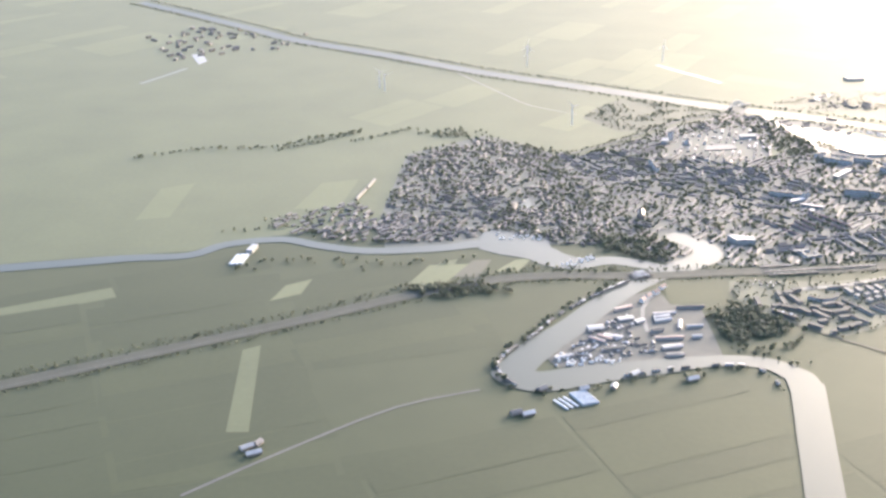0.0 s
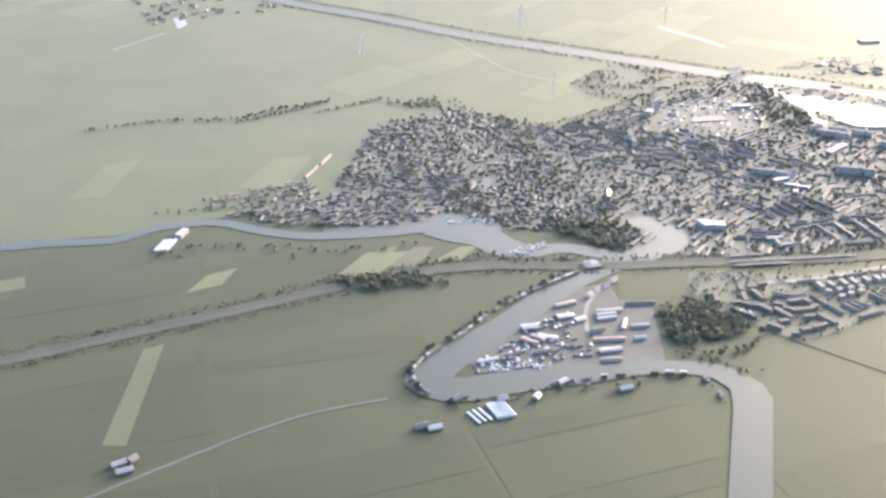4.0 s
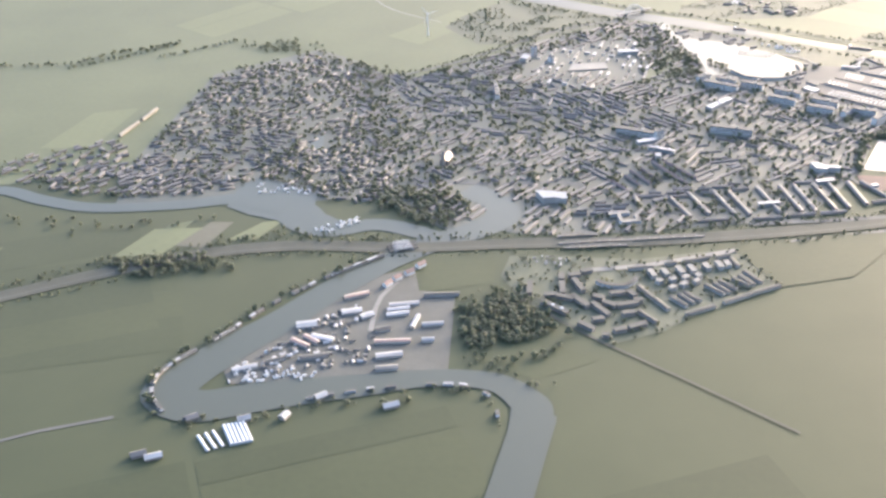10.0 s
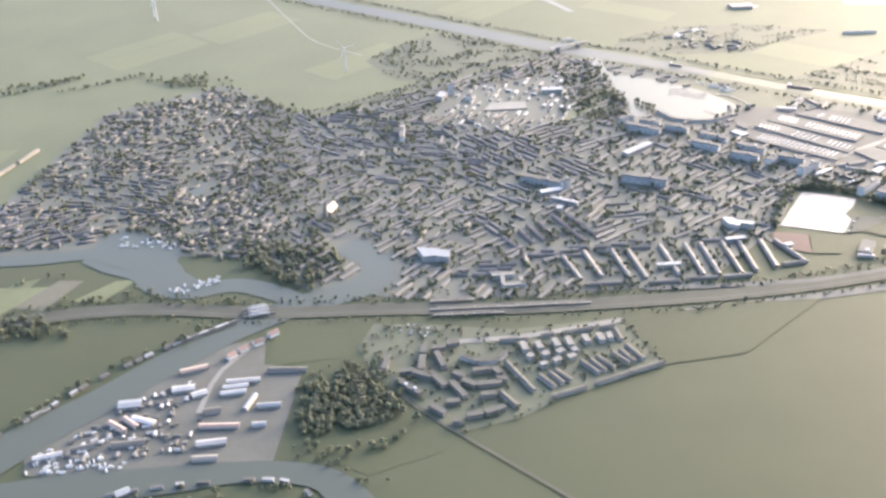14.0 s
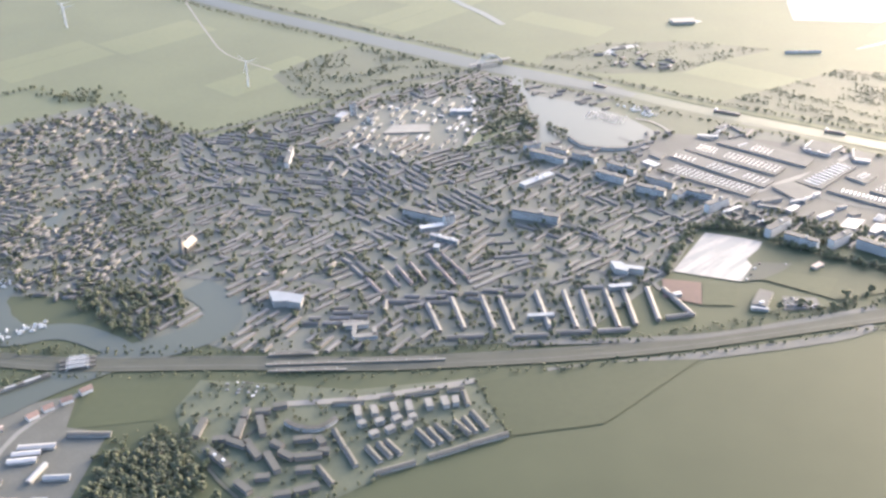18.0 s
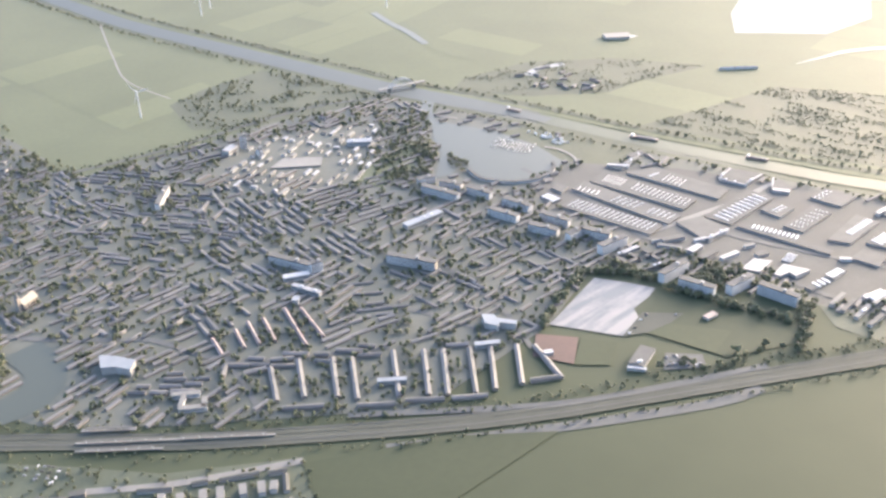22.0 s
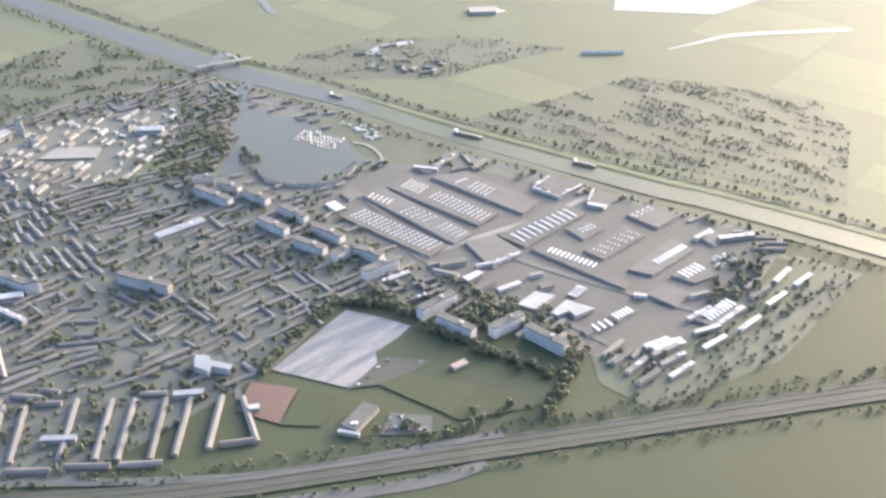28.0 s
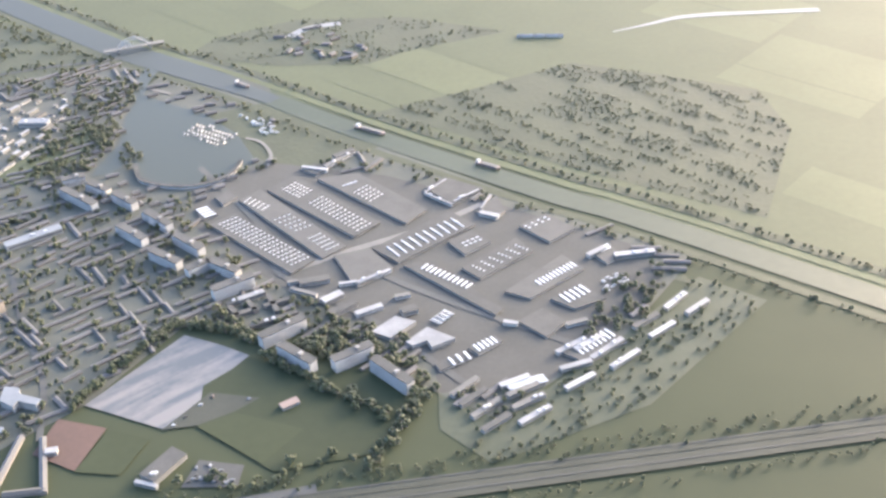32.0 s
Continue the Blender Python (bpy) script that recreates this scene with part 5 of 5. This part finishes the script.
for p in spread_in([(740, 1170), (766, 1174), (765, 1186), (742, 1187)], 22):
    car(p, 0.2 + random.choice((0, 1.57)), random.choice((WHITE, FLAT_ROOF, BLUE_ROOF)), "small car parked beside the sports hall")
hall((775, 1234), (783, 1241), 5, 2.2, RUST_ROOF, label="clubhouse with a reddish roof", group="club houses", name="clubhouse")
sheet("shore_ground", SHORE, 0.19, EARTH, "yards and gardens between the basin and the canal", "ground")
sheet("canal_side", [(604, 1591), (654, 1624), (778, 1552), (894, 1481), (997, 1417), (1014, 1383), (936, 1406), (868, 1474), (784, 1505), (688, 1517), (656, 1530)], 0.22, SCRUB, "rough grass and scrub between the rows and the canal", "ground")
sheet("meadow_east", [(504, 1059), (529, 1002), (592, 1019), (665, 1098), (594, 1090)], 0.5, MEADOW[0], "wide green meadow beside the estate", "field")
sheet("park_lawn", [(475, 1475), (488, 1527), (510, 1569), (529, 1555), (525, 1502), (499, 1458)], 0.6, MEADOW[1], "park lawn sloping to the basin", "lawn")
ribbon("jetty", [(536, 1641), (561, 1632)], 3, 0.8, PAVING, "wooden jetty in the basin", "jetty")

for k, p in enumerate(spread_in([(714, 1212), (730, 1240), (755, 1240), (745, 1229), (730, 1218)], 5)):
    car(p, 0.5 + random.choice((0, 1.57)), (WHITE, FLAT_ROOF, RUST_ROOF, BLUE_ROOF)[k % 4], "small car parked on the grey parking ground")
for k in range(16):
    a, b, c = Vector((847, 1324)), Vector((855, 1337)), Vector((854, 1320))
    q = a + (b - a) * ((k % 4 + 0.5) / 4) + (c - a) * ((k // 4 + 0.5) / 4)
    car(q, GRID_TURN, WHITE, "white van parked in the factory yard", 3.0, 1.3, "van")
for p in spread_in([(322, 1048), (357, 1050), (358, 1033), (328, 1030)], 24):
    car(p, 0.1 + random.choice((0, 1.57)), random.choice((WHITE, FLAT_ROOF, BLUE_ROOF)), "small car parked by the station")

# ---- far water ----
# Lake, creeks and pools carry their sun glint as a pale base colour.
sheet("lake", [(901, 1927), (909, 2013), (964, 2181), (1142, 2209), (1088, 1986), (1016, 1920)], 0.5, GLINT_WATER, "far lake shining in the low sun", "lake")
ribbon("creek", [(955, 1806), (990, 1828), (1020, 1848), (1060, 1860), (1094, 1866), (1162, 1879)], [2, 5, 8, 10, 8, 10], 0.5, GLINT_WATER, "far creek shining in the low sun", "creek")
ribbon("creek_far", [(412, 2031), (444, 1979), (472, 1941), (501, 1890)], 10, 0.5, WATER, "narrow polder creek", "creek")
ribbon("creek_village", [(635, 1770), (648, 1793), (678, 1809)], 10, 0.5, GLINT_WATER, "village creek shining pale", "creek")
sheet("pool", [(732, 1923), (761, 1926), (776, 1916), (753, 1900)], 0.5, GLINT_WATER, "far pale pool", "pool")
sheet("pool", [(-504, 2140), (-483, 2149), (-460, 2082), (-471, 2054)], 0.5, GLINT_WATER, "far pale pool", "pool")
ribbon("ditch", [(-547, 1910), (-516, 1967), (-488, 2023)], 8, 0.5, WATER, "far polder water", "creek")
for k in range(11):
    p = Vector((861, 1786)).lerp(Vector((907, 1790)), (k + 0.5) / 11)
    d = Vector((1.3 + 0.5 * (k % 3), 0.2))
    terrace(tuple(p - d), tuple(p + d), 3.2, 2.2 + 0.5 * (k % 2), 0.8, LIGHT_WALL, METAL_ROOF, "small white house in a far lakeside row", "lakeside houses", "lakeside_house")
slab("far_hall", [(730, 1917), (764, 1923), (764, 1904), (734, 1900)], 3, PALE_WALL, PAVING, "far hall with a pale roof", "hall")

for p, h in (((205, 1636), 30), ((163, 2026), 30), ((-101, 1851), 28), ((166, 2062), 30), ((-111, 1870), 28), ((428, 2057), 30)):
    turbine(p, h, random.uniform(0, 2))

sheet("town_pond", [(100, 1268), (115, 1268), (112, 1306), (100, 1306)], 0.55, WATER, "small town pond among trees", "pond")
ribbon("breakwater", [(655, 1555), (670, 1549), (684, 1530), (687, 1510)], 3, 0.9, PAVING, "curved mole sheltering the basin", "mole")
NORTH_PARK = [(226, 1672), (249, 1720), (306, 1790), (380, 1762), (490, 1690), (491, 1640), (399, 1640), (327, 1605), (274, 1600)]
sheet("north_park_ground", NORTH_PARK, 0.24, SCRUB, "rough green ground with tree belts between town and canal", "ground")
sheet("works_paving", NORTH_WORKS, 0.265, EARTH, "pale paved yards of the northern works", "ground")
sheet("estate_paving", ROWS, 0.27, YARD, "grey paved yards and roads of the business estate", "ground")
EAST_GROUND = [(862, 1262), (925, 1268), (1018, 1392), (1060, 1370), (985, 1262), (900, 1205), (868, 1228)]
sheet("town_ground_east", EAST_GROUND, 0.23, LAWN_GROUND, "yards and gardens at the eastern edge", "ground")
FAR_WOOD = [(745, 1606), (830, 1663), (917, 1729), (990, 1712), (1083, 1684), (1103, 1611), (1070, 1470), (923, 1532), (815, 1586)]
sheet("far_wood_ground", FAR_WOOD, 0.26, SCRUB, "dark orchard and copse ground behind the canal", "ground")
VILLAGE_GROUND = [(546, 1716), (560, 1760), (630, 1815), (740, 1830), (850, 1800), (760, 1745), (728, 1712), (640, 1700)]
sheet("village_ground", VILLAGE_GROUND, 0.25, SCRUB, "gardens and copses round the far village", "ground")
for p, q in (((871, 1255), (884, 1272)), ((877, 1247), (890, 1263)), ((885, 1238), (899, 1255)), ((898, 1266), (914, 1277)), ((903, 1258), (920, 1271)), ((907, 1248), (924, 1262)),
             ((892, 1228), (906, 1243)), ((912, 1236), (928, 1252)), ((929, 1300), (946, 1316)), ((940, 1304), (956, 1320)), ((950, 1297), (968, 1318)), ((932, 1285), (950, 1295)),
             ((962, 1290), (978, 1308)), ((936, 1268), (952, 1283)), ((975, 1330), (990, 1346)), ((985, 1322), (1000, 1338)), ((995, 1352), (1008, 1370)), ((1008, 1348), (1022, 1364))):
    hall(p, q, 3.4, 2.2, random.choice((PAVING, FLAT_ROOF, METAL_ROOF)), label="long low garage and workshop at the estate's edge", group="eastern rows", name="workshop")

# ---- trees ----
for p in along([(70, 821), (52, 846), (48, 873), (63, 900), (87, 933), (113, 973), (147, 1007), (183, 1041)], 9, 2.0, 0.8):
    tree(p, random.uniform(0.9, 1.5), "bushy green tree on the river bank", "bank trees")
for p in along([(689, 1302), (718, 1301), (747, 1291)], 6, 1.5) + along([(686, 1305), (662, 1246), (655, 1223)], 6, 1.5) + along([(753, 1277), (793, 1254), (827, 1239), (844, 1230)], 7, 2) + along([(848, 1268), (847, 1235), (834, 1195)], 7, 3) + along([(742, 1170), (774, 1171), (797, 1187), (827, 1203)], 7, 4):
    tree(p, random.uniform(0.9, 1.5), "leafy green tree lining the park", "park trees")
for p in along([(223, 838), (239, 845), (235, 858)], 8, 3) + along([(272, 967), (310, 994), (344, 946), (337, 903), (281, 902), (268, 933)], 8, 3):
    tree(p, random.uniform(0.9, 1.4), "large green tree at the wood's edge", "wood edge trees")
belt = along([(688, 1304), (718, 1302), (749, 1292)], 2.2, 1.6) + along([(685, 1303), (661, 1246), (654, 1224)], 2.4, 1.4) + along([(750, 1280), (793, 1256), (827, 1241), (846, 1232)], 3, 2) + along([(850, 1266), (850, 1235), (836, 1195)], 3, 2.5)
belt += spread_in([(772, 1302), (800, 1310), (822, 1296), (845, 1285), (842, 1276), (815, 1287), (795, 1278), (768, 1290)], 110) + along([(700, 1326), (730, 1310), (768, 1318)], 3, 2)
wood("park_belt_trees", belt, "thick olive-green tree belts round the park and slabs", (0.9, 1.4))
w1 = spread_in([(272, 967), (310, 989), (342, 946), (329, 926), (281, 910), (268, 933)], 150)
wood("river_wood", w1 + spread_in([(272, 967), (310, 989), (342, 946), (329, 926), (281, 910), (268, 933)], 190), "dense leafy wood by the river", (0.7, 1.25))
wood("quay_trees", spread_in(QUAY, 200, 12), "small trees between the houses near the quay", (0.45, 0.95))
w2 = spread_in([(173, 1175), (228, 1188), (273, 1163), (268, 1116), (231, 1099), (186, 1139)], 170, 16)
wood("island_wood", w2, "dense green trees on the old island", (0.9, 1.5))
w3 = along(offset(CANAL, 31), 4, 2, 0.9, 3) + along(offset(CANAL, -27), 4, 2.5, 0.85, 3)
wood("canal_trees", w3, "low tree belts along both canal banks", (0.5, 0.95), small=True)
w4 = [p for p in spread_in(TOWN, 5400, 20) if not inside(p, ROWS) and not inside(p, WORKS)] + along([(668, 1420), (745, 1364)], 5, 2) + along([(642, 1480), (690, 1512)], 5, 2)
wood("town_trees", w4, "garden and street trees all over the town", (0.7, 1.3), small=True)
w5 = spread_in([(524, 1484), (538, 1580), (549, 1548), (544, 1486)], 60) + spread_in([(476, 1641), (523, 1642), (547, 1527), (510, 1471), (474, 1486)], 120, 14) + spread_in([(554, 1548), (581, 1518), (575, 1488), (564, 1493)], 14)
wood("basin_trees", w5, "park trees by the basin", (0.8, 1.3))
w6 = along([(-260, 1195), (-184, 1211), (-87, 1168), (3, 1167)], 7, 4) + along([(-235, 1087), (-167, 1115), (-79, 1099), (-31, 1106), (30, 1113)], 7, 6) + along([(47, 1071), (106, 1087), (149, 1077), (201, 1082)], 7, 4)
wood("river_trees", w6, "bushes and trees along the western river", (0.7, 1.2), small=True)
w7 = along([(-445, 1483), (-354, 1521), (-255, 1528)], 4, 4, 0.8) + along([(-246, 1528), (-192, 1574), (-126, 1611)], 3.5, 3) + along([(194, 1476), (163, 1502), (96, 1537)], 3.5, 4) + along([(-49, 1605), (14, 1585), (73, 1606)], 4, 5, 0.7)
w7 += along([(-243, 1515), (-183, 1554), (-128, 1606)], 5, 2) + along([(-136, 1558), (-92, 1584), (-51, 1620)], 5, 2) + spread_in([(-10, 1608), (35, 1625), (42, 1575), (-3, 1569)], 45)
wood("field_hedges", w7, "dark hedges and tree belts between the fields", (0.7, 1.3), small=True)
w8 = along(offset(RAIL, 14), 3.5, 2, 0.8, 3) + along(offset(RAIL, -14), 3.5, 2, 0.75, 3) + along(offset(RAIL, 20), 5, 2.5, 0.7, 3)
wood("railway_scrub", w8, "bushes along the railway bank", (0.4, 0.8), small=True)
w9 = [p for p in spread_in(FAR_WOOD, 4000) if noise.noise(Vector(((p[0] - p[1] * 0.6) / 75, (p[1] + p[0] * 0.6) / 12, 3.0))) > 0.0] + [p for p in spread_in(VILLAGE_GROUND, 900, 16) if noise.noise(Vector((p[0] / 40, p[1] / 25, 8.0))) > -0.1]
wood("far_woods", w9, "far low woods and orchards behind the canal", (0.28, 0.55), small=True)
w14 = [p for p in spread_in(NORTH_PARK, 800, 20) if noise.noise(Vector((p[0] / 50, p[1] / 24, 5.0))) > -0.05]
w14 += along([(109, 1456), (191, 1499), (276, 1564), (382, 1665), (480, 1706)], 4, 2) + along([(140, 1505), (205, 1485), (290, 1568), (350, 1618)], 5, 3)
wood("north_park_trees", w14, "tree belts and bushes north of the town", (0.45, 0.95), small=True)
w15 = spread_in(EAST_GROUND, 200)
wood("east_trees", w15, "small trees between the eastern rows", (0.5, 1.0), small=True)
w10 = spread_in([(783, 1320), (822, 1313), (846, 1297), (844, 1279), (796, 1286), (770, 1309)], 90) + spread_in([(955, 1378), (996, 1403), (978, 1326), (940, 1299)], 80) + spread_in([(-49, 1040), (40, 1050), (75, 1025), (-10, 1010)], 130)
wood("estate_trees", w10, "trees round the apartment slabs", (0.8, 1.3))
w11 = spread_in(ESTATE_GROUND, 330) + along([(500, 1063), (530, 1003)], 6, 2) + spread_in([(261, 974), (296, 1005), (329, 961), (339, 934), (308, 920), (271, 932)], 90)
wood("new_estate_trees", w11, "young trees of the estate", (0.45, 0.9), small=True)
w12 = spread_in(WEST_GROUND, 1400, 18)
w12 += spread_in(STRIP, 70, 14)
wood("west_garden_trees", w12, "garden trees of the western quarter", (0.7, 1.25), small=True)
w13 = along([(76, 820), (111, 826), (142, 833), (182, 844), (214, 852)], 6, 3, 0.8) + along([(255, 862), (280, 857), (298, 839), (299, 807)], 6, 2, 0.8) + along([(272, 898), (314, 873), (338, 859)], 6, 3)
wood("south_bank_bushes", w13, "bushes along the southern river bank", (0.5, 1.0))
